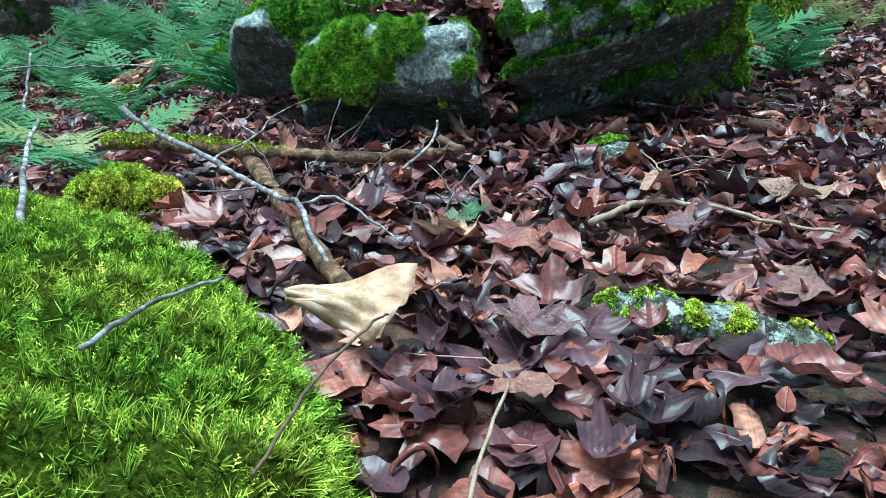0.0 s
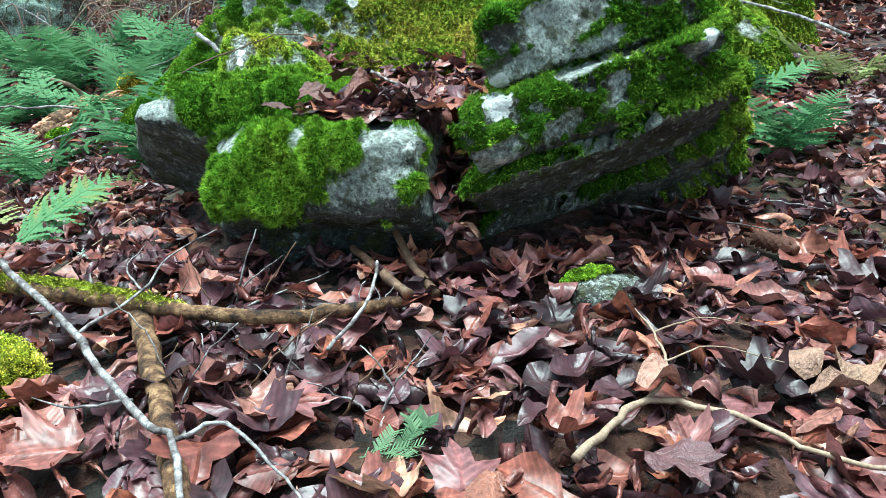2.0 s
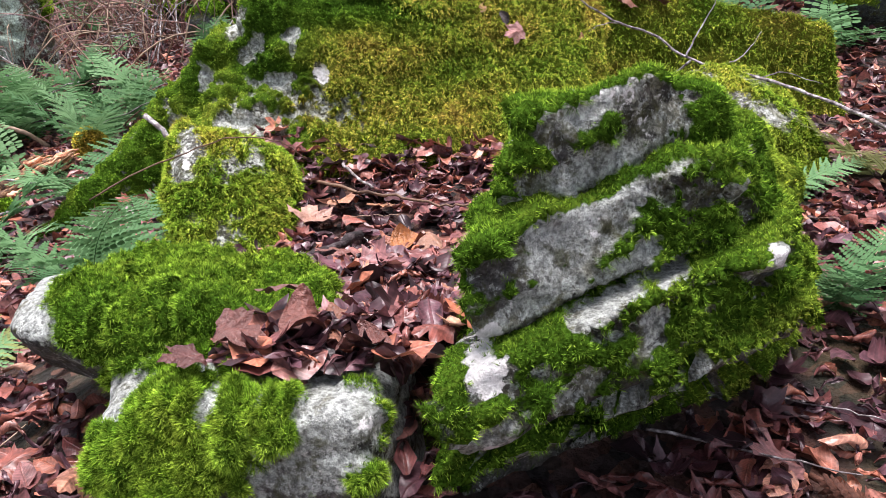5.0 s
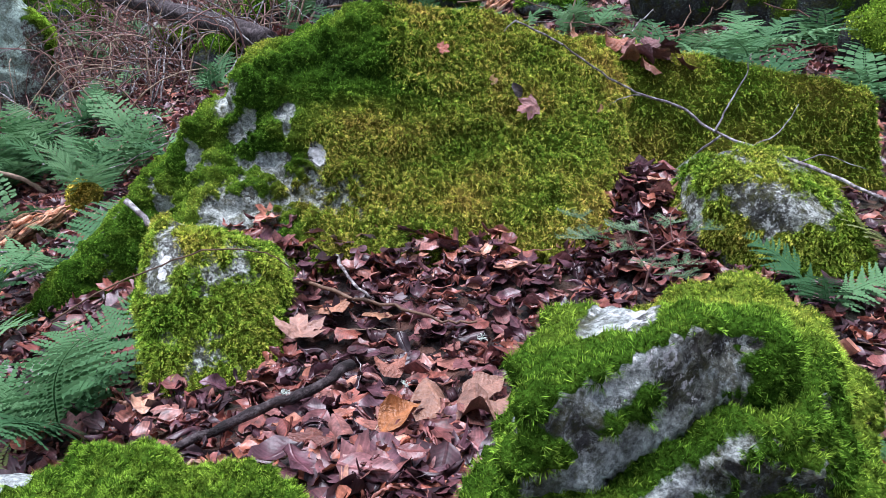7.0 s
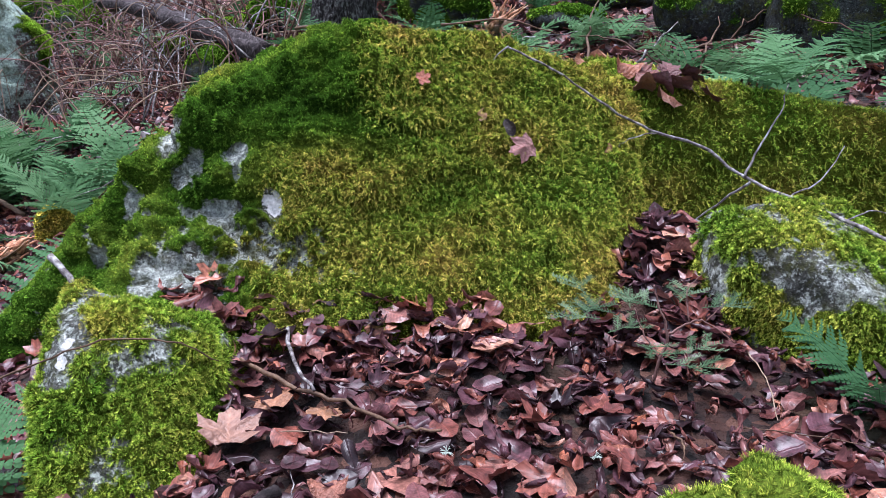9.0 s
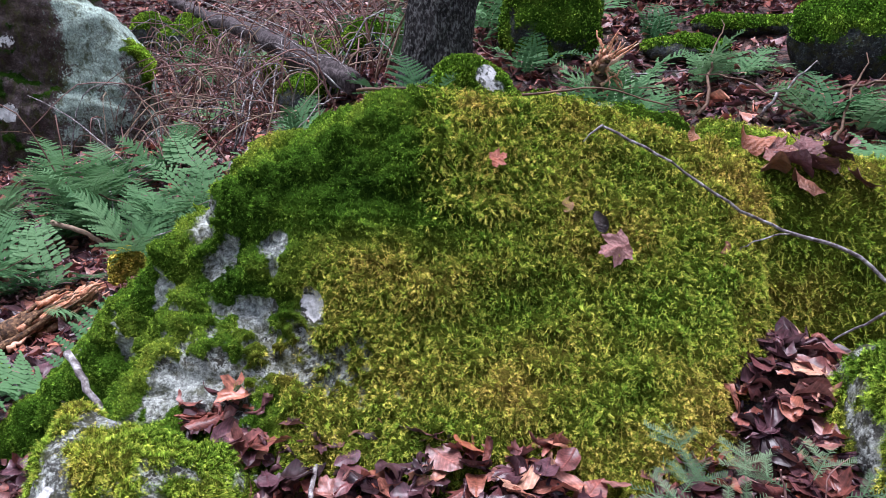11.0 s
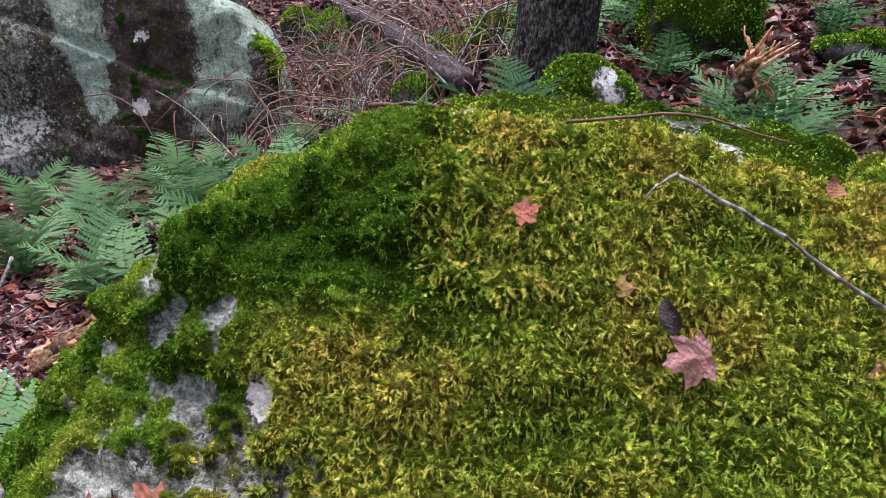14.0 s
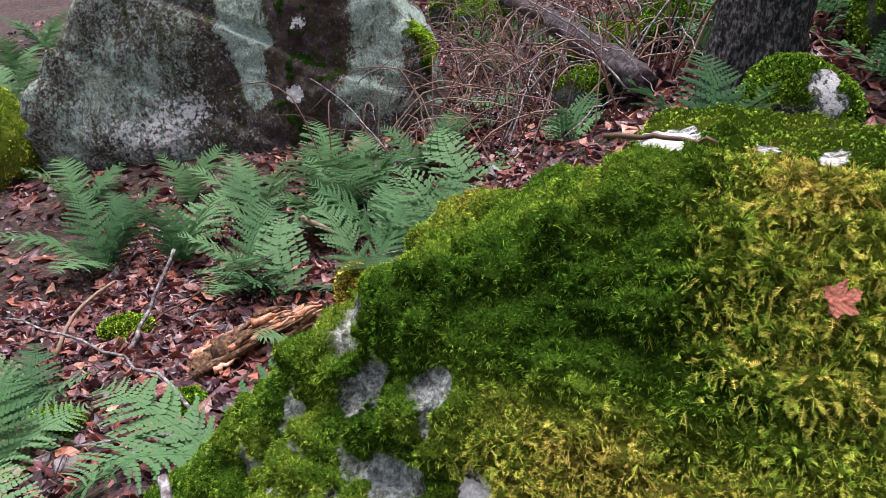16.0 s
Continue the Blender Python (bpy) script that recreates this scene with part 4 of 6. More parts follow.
# ---- leaves ----
def beech_leaf(rows, cols):
    u = np.linspace(0, 1, rows)
    v = np.linspace(-1, 1, cols)
    w = 0.36 * np.sin(np.pi * np.clip(u, 0.015, 0.985) ** 0.85) ** 0.8
    zig = 1 + 0.05 * (np.arange(rows) % 2)
    x = np.repeat(u[:, None], cols, 1) - 0.5
    y = w[:, None] * zig[:, None] * v[None]
    uv = np.stack([x + 0.5, y], -1).reshape(-1, 2)
    i = np.arange(rows * cols).reshape(rows, cols)
    a, b, c, d = i[:-1, :-1].ravel(), i[1:, :-1].ravel(), i[1:, 1:].ravel(), i[:-1, 1:].ravel()
    return np.stack([x, y, 0 * x], -1).reshape(-1, 3), np.concatenate([np.stack([a, b, c], 1), np.stack([a, c, d], 1)]), uv


LOBES = ((0, 0.95), (9, 0.78), (17, 0.8), (27, 0.52), (37, 0.66), (43, 0.72), (50, 0.9), (57, 0.74), (66, 0.7), (78, 0.48), (90, 0.54), (103, 0.66), (116, 0.48), (140, 0.4), (172, 0.2))


def maple_leaf(rings=(0.5, 1.0)):
    half = [(radians(a), r) for a, r in LOBES]
    ring = half + [(-a, r) for a, r in half[:0:-1]]
    ang, rad = np.array([a for a, r in ring]), np.array([r for a, r in ring]) * 0.62
    pts = [np.zeros((1, 2))] + [np.stack([np.cos(ang), np.sin(ang)], 1) * (0.42 * (1 - s) + rad * s)[:, None] * s for s in rings]
    p = np.concatenate(pts)
    m = len(ring)
    k = np.arange(m)
    q = (k + 1) % m
    f = [np.stack([0 * k, 1 + k, 1 + q], 1)]
    for o in range(1, 1 + m * (len(rings) - 1), m):
        f += [np.stack([o + k, o + m + k, o + m + q], 1), np.stack([o + k, o + m + q, o + q], 1)]
    f = np.concatenate(f)
    v = np.concatenate([p - np.array((0.1, 0)), np.zeros((len(p), 1))], 1)
    return v, f, np.stack([p[:, 0], p[:, 1]], 1)


def shaped(leaf, r, curl):
    """A dry, curled and rippled form of a flat leaf."""
    v, f, uv = leaf
    x, y = v[:, 0].copy(), v[:, 1].copy()
    y = y + 0.12 * r.normal() * (x + 0.3) ** 2
    z = 0.03 * np.sin(9 * x + r.random() * 6) * np.sin(8 * y + r.random() * 6) + 0.012 * np.sin(21 * x + 17 * y)
    z = z + 0.3 * r.normal() * np.abs(y) + 0.05 * np.abs(y) / 0.3 * np.sin(13 * x + 6.28 * r.random() + 3 * np.sign(y))
    c = curl * (0.4 + r.random()) * r.choice((-1, 1), p=(0.4, 0.6)) * 5
    tw = 1 + 0.8 * r.normal() * x
    a = c * y * tw
    y2, z2 = np.where(np.abs(c) > 0.1, np.sin(a) / (c * tw + 1e-6), y), z + np.where(np.abs(c) > 0.1, (1 - np.cos(a)) / (c * tw + 1e-6), 0)
    b = r.normal() * 0.9 * (0.5 + curl)
    x3, z3 = np.sin(b * x) / (b + 1e-6), z2 + (1 - np.cos(b * x)) / (b + 1e-6)
    return np.stack([x3, y2, z3], 1), f, uv


def forms(leaf, n, seed, curls):
    r = np.random.default_rng(seed)
    return [shaped(leaf, r, curls[k % len(curls)]) for k in range(n)]


BEECH, BEECH_FAR, MAPLE = forms(beech_leaf(7, 5), 24, 1, (0.5, 1.2, 2.0, 2.8, 3.4)), forms(beech_leaf(4, 3), 10, 2, (0.5, 1.5)), forms(maple_leaf(), 14, 3, (0.1, 0.2, 0.4, 0.7))


def turns(yaw, tilt, toward):
    """Rotations: first about z by yaw, then tipped by tilt towards a bearing."""
    cz, sz = np.cos(yaw), np.sin(yaw)
    one, nil = np.ones_like(yaw), np.zeros_like(yaw)
    rz = np.stack([np.stack([cz, -sz, nil], -1), np.stack([sz, cz, nil], -1), np.stack([nil, nil, one], -1)], -2)
    ax, ay, c, s = np.cos(toward), np.sin(toward), np.cos(tilt), np.sin(tilt)
    rt = np.stack([np.stack([c + ax * ax * (1 - c), ax * ay * (1 - c), ay * s], -1), np.stack([ax * ay * (1 - c), c + ay * ay * (1 - c), -ax * s], -1), np.stack([-ay * s, ax * s, c], -1)], -2)
    return rt @ rz


def clear_of_rocks(p, slack):
    keep = np.ones(len(p), bool)
    for field, c, reach in SOLIDS:
        near = np.linalg.norm(p - c, axis=1) < reach * 1.2
        if near.any():
            keep[near] &= field(p[near]) > slack
    return keep


def scatter(sets, places, sizes, tilts, seed):
    """Joins leaves at the places given into one mesh."""
    r = np.random.default_rng(seed)
    n = len(places)
    which = r.integers(len(sets), size=n)
    rot = turns(r.random(n) * 6.283, tilts, r.random(n) * 6.283)
    vs, fs, us, base = [], [], [], 0
    for k, (v, f, uv) in enumerate(sets):
        sel = np.where(which == k)[0]
        if not len(sel):
            continue
        w = np.einsum("nij,vj->nvi", rot[sel], v) * sizes[sel][:, None, None] + places[sel][:, None, :]
        vs.append(w.reshape(-1, 3))
        fs.append((f[None] + (np.arange(len(sel)) * len(v))[:, None, None]).reshape(-1, 3) + base)
        us.append(np.tile(uv, (len(sel), 1)))
        base += len(sel) * len(v)
    return np.concatenate(vs), np.concatenate(fs), np.concatenate(us)


def litter(name, count, box, sets, size, lift, seed, label, soft=0.25, tilt=0.3):
    r = np.random.default_rng(seed)
    x, y = r.uniform(box[0], box[1], count), r.uniform(box[2], box[3], count)
    x, y = x + soft * r.normal(size=count), y + soft * r.normal(size=count)
    z = ground_height(x, y) + r.random(count) ** 1.3 * lift + 0.004
    p = np.stack([x, y, z], 1)
    p = p[clear_of_rocks(p, 0.0)]
    n = len(p)
    v, f, uv = scatter(sets, p, size * np.minimum(1.4, np.exp(0.25 * r.normal(size=n))), np.abs(r.normal(size=n)) * tilt, seed + 1)
    return tagged(mesh_part(name, mesh_of(name, v, f, None, uv), LEAF_PILE, GROUND, label), kind="stuff")


for spot, room in (((-0.13, 1.02, 0.2), (0.14, 0.09, 0.08)), ((0.02, 1.41, 0.22), (0.07, 0.05, 0.06)), ((0.89, 2.18, 0.26), (0.06, 0.09, 0.06))):
    SOLIDS.append((dome(spot, room), np.array(spot), max(room)))

litter("fallen_leaves", 9000, (-1.7, 2.3, 0.25, 4.7), BEECH, 0.084, 0.05, 201, "wet curled brown beech leaves")
litter("fallen_leaves", 1300, (-1.7, 2.3, 0.25, 4.7), MAPLE, 0.11, 0.045, 203, "wet dark lobed maple leaves")
litter("fallen_leaves", 15000, (-4.8, 4.4, 5.0, 10.2), BEECH_FAR, 0.095, 0.05, 205, "brown fallen leaves up the slope")
litter("fallen_leaves", 2600, (-4.5, -1.4, 4.0, 7.6), BEECH_FAR, 0.085, 0.035, 207, "wet curled brown beech leaves")

litter("fallen_leaves", 10000, (-7.5, 5.0, 9.0, 15.5), BEECH_FAR, 0.11, 0.04, 208, "brown fallen leaves up the slope")
litter("fallen_leaves", 4200, (-13.0, -5.0, 6.0, 17.0), BEECH_FAR, 0.14, 0.03, 209, "brown fallen leaves up the slope", 0.8)
litter("fallen_leaves", 4500, (-8.0, 8.0, -5.0, 10.0), BEECH_FAR, 0.13, 0.03, 221, "scattered brown fallen leaves", 1.5)


def heap(count, box, height, sets, size, seed, label):
    """Leaves drifted over the slabs and into the cleft."""
    r = np.random.default_rng(seed)
    x, y = r.uniform(box[0], box[1], count), r.uniform(box[2], box[3], count)
    z = height(x, y) + 0.02 * r.random(count)
    v, f, uv = scatter(sets, np.stack([x, y, z], 1), size * np.minimum(1.35, np.exp(0.25 * r.normal(size=count))), np.abs(r.normal(size=count)) * 0.32, seed + 1)
    return tagged(mesh_part("fallen_leaves", mesh_of("fallen_leaves", v, f, None, uv), LEAF_PILE, GROUND, label), kind="stuff")


heap(110, (-0.18, 0.11, 2.11, 2.3), lambda x, y: 0.552 + 0.05 * (y - 2.1) + 0 * x, BEECH + BEECH + MAPLE, 0.08, 211, "wet red-brown leaves drifted over the slabs")
heap(220, (-0.02, 0.24, 2.2, 2.8), lambda x, y: np.maximum(0.56 - 0.25 * (y - 2.3), ground_height(x, y)), BEECH + MAPLE, 0.09, 213, "wet red-brown leaves drifted behind the slabs")
heap(190, (-0.8, 0.5, 3.95, 4.25), lambda x, y: ground_height(x, y) + 0.02 + 0.22 * (y - 3.95), BEECH + MAPLE, 0.1, 217, "wet brown leaves heaped against the boulder")
heap(240, (0.7, 1.25, 4.0, 4.75), lambda x, y: ground_height(x, y) + 0.06 * (y - 4.0) + 0.02, BEECH + BEECH + MAPLE, 0.105, 219, "wet brown leaves heaped against the boulder")
heap(40, (0.1, 0.19, 2.0, 2.3), lambda x, y: 0.3 + 0.7 * (y - 2.0) + 0 * x, BEECH, 0.08, 215, "dark leaves packed into the cleft")


# ---- twigs, sticks and logs ----
def tube(points, r0, r1, sides=6, wobble=0.0, seed=0, steps=5, knots=0.0):
    """A tapered, slightly crooked round stick through the points."""
    r = np.random.default_rng(seed)
    pts = np.array(points, float)
    m = len(pts)
    t = np.linspace(0, m - 1, (m - 1) * steps + 1)
    ext = np.concatenate([2 * pts[:1] - pts[1:2], pts, 2 * pts[-1:] - pts[-2:-1]])
    i = np.minimum(t.astype(int), m - 2)
    s = (t - i)[:, None]
    a, b, c, d = ext[i], ext[i + 1], ext[i + 2], ext[i + 3]
    path = 0.5 * (2 * b + (c - a) * s + (2 * a - 5 * b + 4 * c - d) * s ** 2 + (3 * b - a - 3 * c + d) * s ** 3)
    path = path + wobble * r.normal(size=path.shape)
    n = len(path)
    way = unit(np.gradient(path, axis=0))
    ref = np.where(np.abs(way[:, 2:3]) > 0.9, np.array([[1.0, 0, 0]]), np.array([[0, 0, 1.0]]))
    side = unit(np.cross(way, ref))
    up = np.cross(side, way)
    rad = (r0 + (r1 - r0) * np.linspace(0, 1, n)) * (1 + knots * r.normal(size=n))
    ang = np.arange(sides) / sides * 2 * np.pi
    ring = path[:, None] + rad[:, None, None] * (np.cos(ang)[None, :, None] * side[:, None] + np.sin(ang)[None, :, None] * up[:, None]) * (1 + knots * r.normal(size=(n, sides, 1)))
    v = np.concatenate([ring.reshape(-1, 3), path[:1], path[-1:]])
    k = np.arange(n * sides).reshape(n, sides)
    a, b = k[:-1], k[1:]
    c, d = np.roll(b, -1, 1), np.roll(a, -1, 1)
    e = np.arange(sides)
    f = np.concatenate([np.stack([a, d, c], -1).reshape(-1, 3), np.stack([a, c, b], -1).reshape(-1, 3), np.stack([0 * e + n * sides, (e + 1) % sides, e], -1), np.stack([0 * e + n * sides + 1, (n - 1) * sides + e, (n - 1) * sides + (e + 1) % sides], -1)])
    return v, f


def stick(name, points, r0, r1, material, label, wobble=0.002, seed=0, sides=6, side_twigs=(), category="twig", knots=0.06):
    ob = mesh_part(name, mesh_of(name, *tube(points, r0, r1, sides, wobble, seed, 5, knots)), material)
    for k, (pts, a) in enumerate(side_twigs):
        mesh_part("side_twig", mesh_of("side_twig", *tube(pts, a, a * 0.35, 5, wobble * 0.7, seed + k + 1)), material, ob)
    return tagged(ob, label, category)


def on_ground(x, y, h):
    return (x, y, float(ground_height(x, y)) + h)


stick("fallen_branch", [(-0.8, 1.96, 0.334), (-0.685, 1.86, 0.29), (-0.5, 1.66, 0.262), (-0.4, 1.52, 0.25), (-0.3, 1.4, 0.24), (-0.262, 1.37, 0.236), (-0.22, 1.26, 0.205), (-0.165, 1.13, 0.18), (-0.15, 1.06, 0.165)], 0.0068, 0.004, TWIG_GREY,
      "grey fallen branch lying over the leaves", 0.0015, 3, 8, [([(-0.258, 1.37, 0.232), (-0.2, 1.4, 0.24), (-0.12, 1.33, 0.21), (-0.07, 1.27, 0.19)], 0.004), ([(-0.34, 1.46, 0.245), (-0.42, 1.45, 0.24), (-0.5, 1.5, 0.23)], 0.003), ([(-0.5, 1.66, 0.262), (-0.42, 1.76, 0.3), (-0.4, 1.86, 0.33), (-0.33, 1.94, 0.36)], 0.0032), ([(-0.42, 1.76, 0.3), (-0.48, 1.86, 0.31), (-0.47, 1.95, 0.33)], 0.0025)])
stick("rotten_stick", [(-0.455, 1.83, 0.225), (-0.37, 1.63, 0.21), (-0.3, 1.46, 0.2), (-0.22, 1.27, 0.185), (-0.13, 1.06, 0.165)], 0.02, 0.016, ROTTEN, "decayed barkless brown stick half sunk in leaves", 0.002, 5, 12, category="stick", knots=0.018)
log = stick("rotten_log", [(-0.85, 1.96, 0.25), (-0.66, 1.9, 0.255), (-0.48, 1.84, 0.25), (-0.34, 1.775, 0.25), (-0.2, 1.755, 0.25), (-0.08, 1.78, 0.25), (0.03, 1.82, 0.25)], 0.017, 0.011, ROTTEN, "thin rotten log with moss along its top, on the leaves", 0.003, 7, 12, category="log", knots=0.02)
v, f = tube([(-0.85, 1.955, 0.258), (-0.66, 1.9, 0.263), (-0.48, 1.84, 0.258), (-0.36, 1.785, 0.255)], 0.019, 0.012, 12, 0.001, 7, 12)
lm = np.ones(len(v))
mv, mf, look_of = moss_coat(v, f, lm, 0.6 + 0 * lm, 6500, 0.014, 0.0035, 0.0, 2, 9)
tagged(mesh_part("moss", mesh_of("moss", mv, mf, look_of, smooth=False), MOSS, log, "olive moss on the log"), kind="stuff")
stick("twig", [(-0.313, 0.617, 0.288), (-0.298, 0.698, 0.29), (-0.281, 0.765, 0.286), (-0.25, 0.845, 0.276)], 0.0028, 0.002, TWIG_GREY, "short broken twig lying on the moss", 0.0015, 11)
stick("twig", [(-0.14, 0.5, 0.24), (-0.11, 0.62, 0.26), (-0.075, 0.74, 0.26), (-0.06, 0.8, 0.25)], 0.0018, 0.0013, TWIG_BROWN, "thin dark twig leaning on the moss", 0.001, 12)
stick("twig", [(0.01, 0.55, 0.13), (0.04, 0.68, 0.15), (0.075, 0.8, 0.165)], 0.003, 0.002, TWIG_PALE, "thin pale twig upright among leaves", 0.001, 13)
stick("twig", [(-0.56, 1.0, 0.3), (-0.66, 1.2, 0.31), (-0.8, 1.5, 0.33), (-0.9, 1.74, 0.335)], 0.006, 0.004, TWIG_GREY, "grey stub of a branch rising from the moss", 0.001, 14)
stick("twig", [(0.27, 1.36, 0.2), (0.34, 1.44, 0.205), (0.41, 1.51, 0.205), (0.52, 1.46, 0.205), (0.6, 1.36, 0.2), (0.7, 1.32, 0.195)], 0.007, 0.003, TWIG_PALE, "pale forked twig on the leaves", 0.0015, 15, 6,
      [([(0.41, 1.51, 0.205), (0.455, 1.56, 0.23), (0.46, 1.66, 0.25), (0.45, 1.74, 0.26)], 0.004), ([(0.455, 1.58, 0.235), (0.54, 1.6, 0.25), (0.66, 1.55, 0.24)], 0.002), ([(0.46, 1.66, 0.25), (0.56, 1.7, 0.26), (0.64, 1.68, 0.25)], 0.002)])
stick("stick", [(0.045, 1.87, 0.245), (-0.02, 1.99, 0.26), (-0.08, 2.11, 0.27)], 0.011, 0.008, TWIG_BROWN, "short mossy stick against the dark slab", 0.001, 16, 8, category="stick")
stick("twig", [(-0.085, 1.61, 0.25), (-0.03, 1.72, 0.28), (-0.012, 1.86, 0.315)], 0.004, 0.003, TWIG_GREY, "grey twig standing out of the leaves", 0.001, 17)
stick("twig", [(0.1, 1.9, 0.235), (0.06, 2.0, 0.25), (0.02, 2.1, 0.3), (0.0, 2.16, 0.34)], 0.011, 0.008, TWIG_BROWN, "wet brown branch in the cleft between the rocks", 0.001, 18, 8)
for k, (x, y, dx, h) in enumerate(((-0.3, 1.9, 0.05, 0.17), (-0.26, 1.88, 0.09, 0.15), (-0.33, 1.93, 0.12, 0.1), (-0.42, 1.8, 0.06, 0.12), (-0.1, 1.62, -0.07, 0.07), (-0.05, 1.58, 0.08, 0.06))):
    stick("twig", [on_ground(x, y, 0), on_ground(x + dx * 0.4, y + 0.01, h * 0.5), on_ground(x + dx, y + 0.03, h)], 0.0025, 0.0012, TWIG_BROWN if k % 2 else TWIG_GREY, "thin dry twig standing among the leaves", 0.0012, 30 + k, 5)
r = np.random.default_rng(77)
for k in range(46):
    x, y, a, ln = r.uniform(-1.0, 1.6), r.uniform(0.9, 4.1), r.random() * 6.28, r.uniform(0.12, 0.4)
    if not clear_of_rocks(np.array([on_ground(x, y, 0.02)]), 0.12)[0]:
        continue
    dx, dy = math.cos(a) * ln / 2, math.sin(a) * ln / 2
    stick("twig", [on_ground(x - dx, y - dy, 0.035), on_ground(x + 0.02, y, 0.05), on_ground(x + dx, y + dy, 0.045)], r.uniform(0.0015, 0.0045), 0.0013, (TWIG_PALE, TWIG_BROWN, TWIG_GREY)[k % 3], "thin dry twig lying on wet leaves", 0.002, 100 + k, 5)

for k in range(18):
    x, y, dx, h = r.uniform(-0.45, 0.1), r.uniform(1.5, 1.85), r.normal() * 0.09, r.uniform(0.05, 0.16)
    stick("twig", [on_ground(x, y, 0.01), on_ground(x + dx * 0.4, y + 0.01, h * 0.6), on_ground(x + dx, y + 0.03, h)], r.uniform(0.0016, 0.003), 0.001, TWIG_GREY if k % 3 else TWIG_BROWN, "thin lichened twig standing among the leaves", 0.002, 160 + k, 5)

# branches on and round the great boulder
stick("fallen_branch", [(0.55, 4.6, 1.335), (0.74, 4.58, 1.235), (0.935, 4.6, 1.11), (1.1, 4.66, 1.035), (1.265, 4.68, 0.985), (1.42, 4.59, 0.875), (1.6, 4.25, 0.82), (1.72, 3.97, 0.765), (1.85, 3.7, 0.68)], 0.0035, 0.0075, TWIG_GREY, "long bare grey branch leaning over the mossy boulder", 0.003, 21, 8,
      [([(1.42, 4.59, 0.875), (1.34, 4.68, 0.77), (1.25, 4.76, 0.65)], 0.006), ([(1.4, 4.6, 0.89), (1.46, 4.66, 0.98), (1.54, 4.7, 1.1), (1.57, 4.74, 1.2)], 0.005), ([(0.55, 4.6, 1.335), (0.5, 4.57, 1.29)], 0.004), ([(1.5, 4.45, 0.85), (1.62, 4.5, 0.9), (1.74, 4.6, 1.0)], 0.0035), ([(1.1, 4.66, 1.035), (1.0, 4.6, 1.03), (0.94, 4.58, 1.0)], 0.003), ([(1.6, 4.25, 0.82), (1.72, 4.3, 0.84), (1.84, 4.2, 0.8)], 0.003)])
stick("fallen_branch", [(-0.96, 4.33, 0.67), (-0.86, 4.25, 0.6), (-0.78, 4.2, 0.545), (-0.79, 4.15, 0.48)], 0.011, 0.009, TWIG_GREY, "short birch stick leaning on the boulder", 0.002, 22, 8, category="stick")
stick("fallen_branch", [(-0.27, 4.4, 0.53), (-0.238, 4.27, 0.545), (-0.16, 4.15, 0.52), (-0.085, 3.89, 0.505), (0.0, 3.74, 0.48)], 0.009, 0.005, TWIG_GREY, "forked grey branch on the leaves at the boulder's foot", 0.002, 23, 7, [([(-0.238, 4.27, 0.545), (-0.33, 4.29, 0.55), (-0.45, 4.3, 0.53)], 0.006)])
stick("fallen_branch", [(-0.27, 3.98, 0.465), (-0.09, 3.83, 0.455), (0.076, 3.735, 0.45), (0.226, 3.62, 0.45), (0.34, 3.59, 0.45)], 0.0075, 0.004, TWIG_BROWN, "thin fallen branch across the leaves", 0.004, 24, 7)
stick("fallen_branch", [(-0.03, 3.4, 0.405), (-0.12, 3.27, 0.395), (-0.215, 3.19, 0.39), (-0.345, 3.08, 0.375), (-0.5, 2.95, 0.35)], 0.017, 0.01, LOG_BARK, "purplish grey fallen branch with lichen on the leaves", 0.003, 25, 8)
stick("twig", [(0.83, 4.7, 0.93), (0.9, 4.68, 0.86), (0.97, 4.66, 0.8), (1.06, 4.66, 0.72)], 0.0035, 0.002, TWIG_BROWN, "thin drooping twig on the moss", 0.002, 26, 5)
stick("twig", [(0.32, 4.7, 1.4), (0.55, 4.76, 1.42), (0.75, 4.78, 1.37)], 0.004, 0.002, TWIG_BROWN, "thin brown twig on the moss", 0.002, 27, 5)
stick("stick", [(-0.23, 4.95, 1.385), (-0.1, 4.93, 1.395), (0.0, 4.92, 1.40)], 0.006, 0.004, TWIG_BROWN, "short broken stick lying on top of the boulder", 0.003, 28, 8, category="stick")
stick("twig", [on_ground(-1.6, 5.0, 0.08), on_ground(-1.9, 5.15, 0.2), on_ground(-2.5, 5.25, 0.36), on_ground(-3.3, 5.3, 0.5)], 0.009, 0.005, TWIG_GREY, "long thin grey twig over ferns and leaves", 0.006, 29, 6)
stick("twig", [on_ground(-1.5, 5.05, 0.05), on_ground(-1.9, 5.05, 0.08), on_ground(-2.4, 5.0, 0.06)], 0.011, 0.005, TWIG_GREY, "grey twig lying on leaves beside the boulder", 0.006, 40, 6)
stick("stick", [on_ground(-3.15, 5.85, 0.02), on_ground(-3.2, 6.05, 0.2), on_ground(-3.25, 6.3, 0.45)], 0.014, 0.01, TWIG_GREY, "pale stick standing among ferns", 0.004, 41, 7, category="stick")
stick("stick", [on_ground(-3.7, 5.75, 0.02), on_ground(-3.75, 5.95, 0.2), on_ground(-3.7, 6.2, 0.3)], 0.014, 0.01, TWIG_PALE, "pale stick standing among leaves", 0.004, 42, 7, category="stick")
stick("stick", [on_ground(-3.05, 7.2, 0.3), on_ground(-2.85, 7.25, 0.2), on_ground(-2.7, 7.3, 0.05)], 0.02, 0.016, TWIG_PALE, "pale broken stick among ferns", 0.004, 43, 7, category="stick")


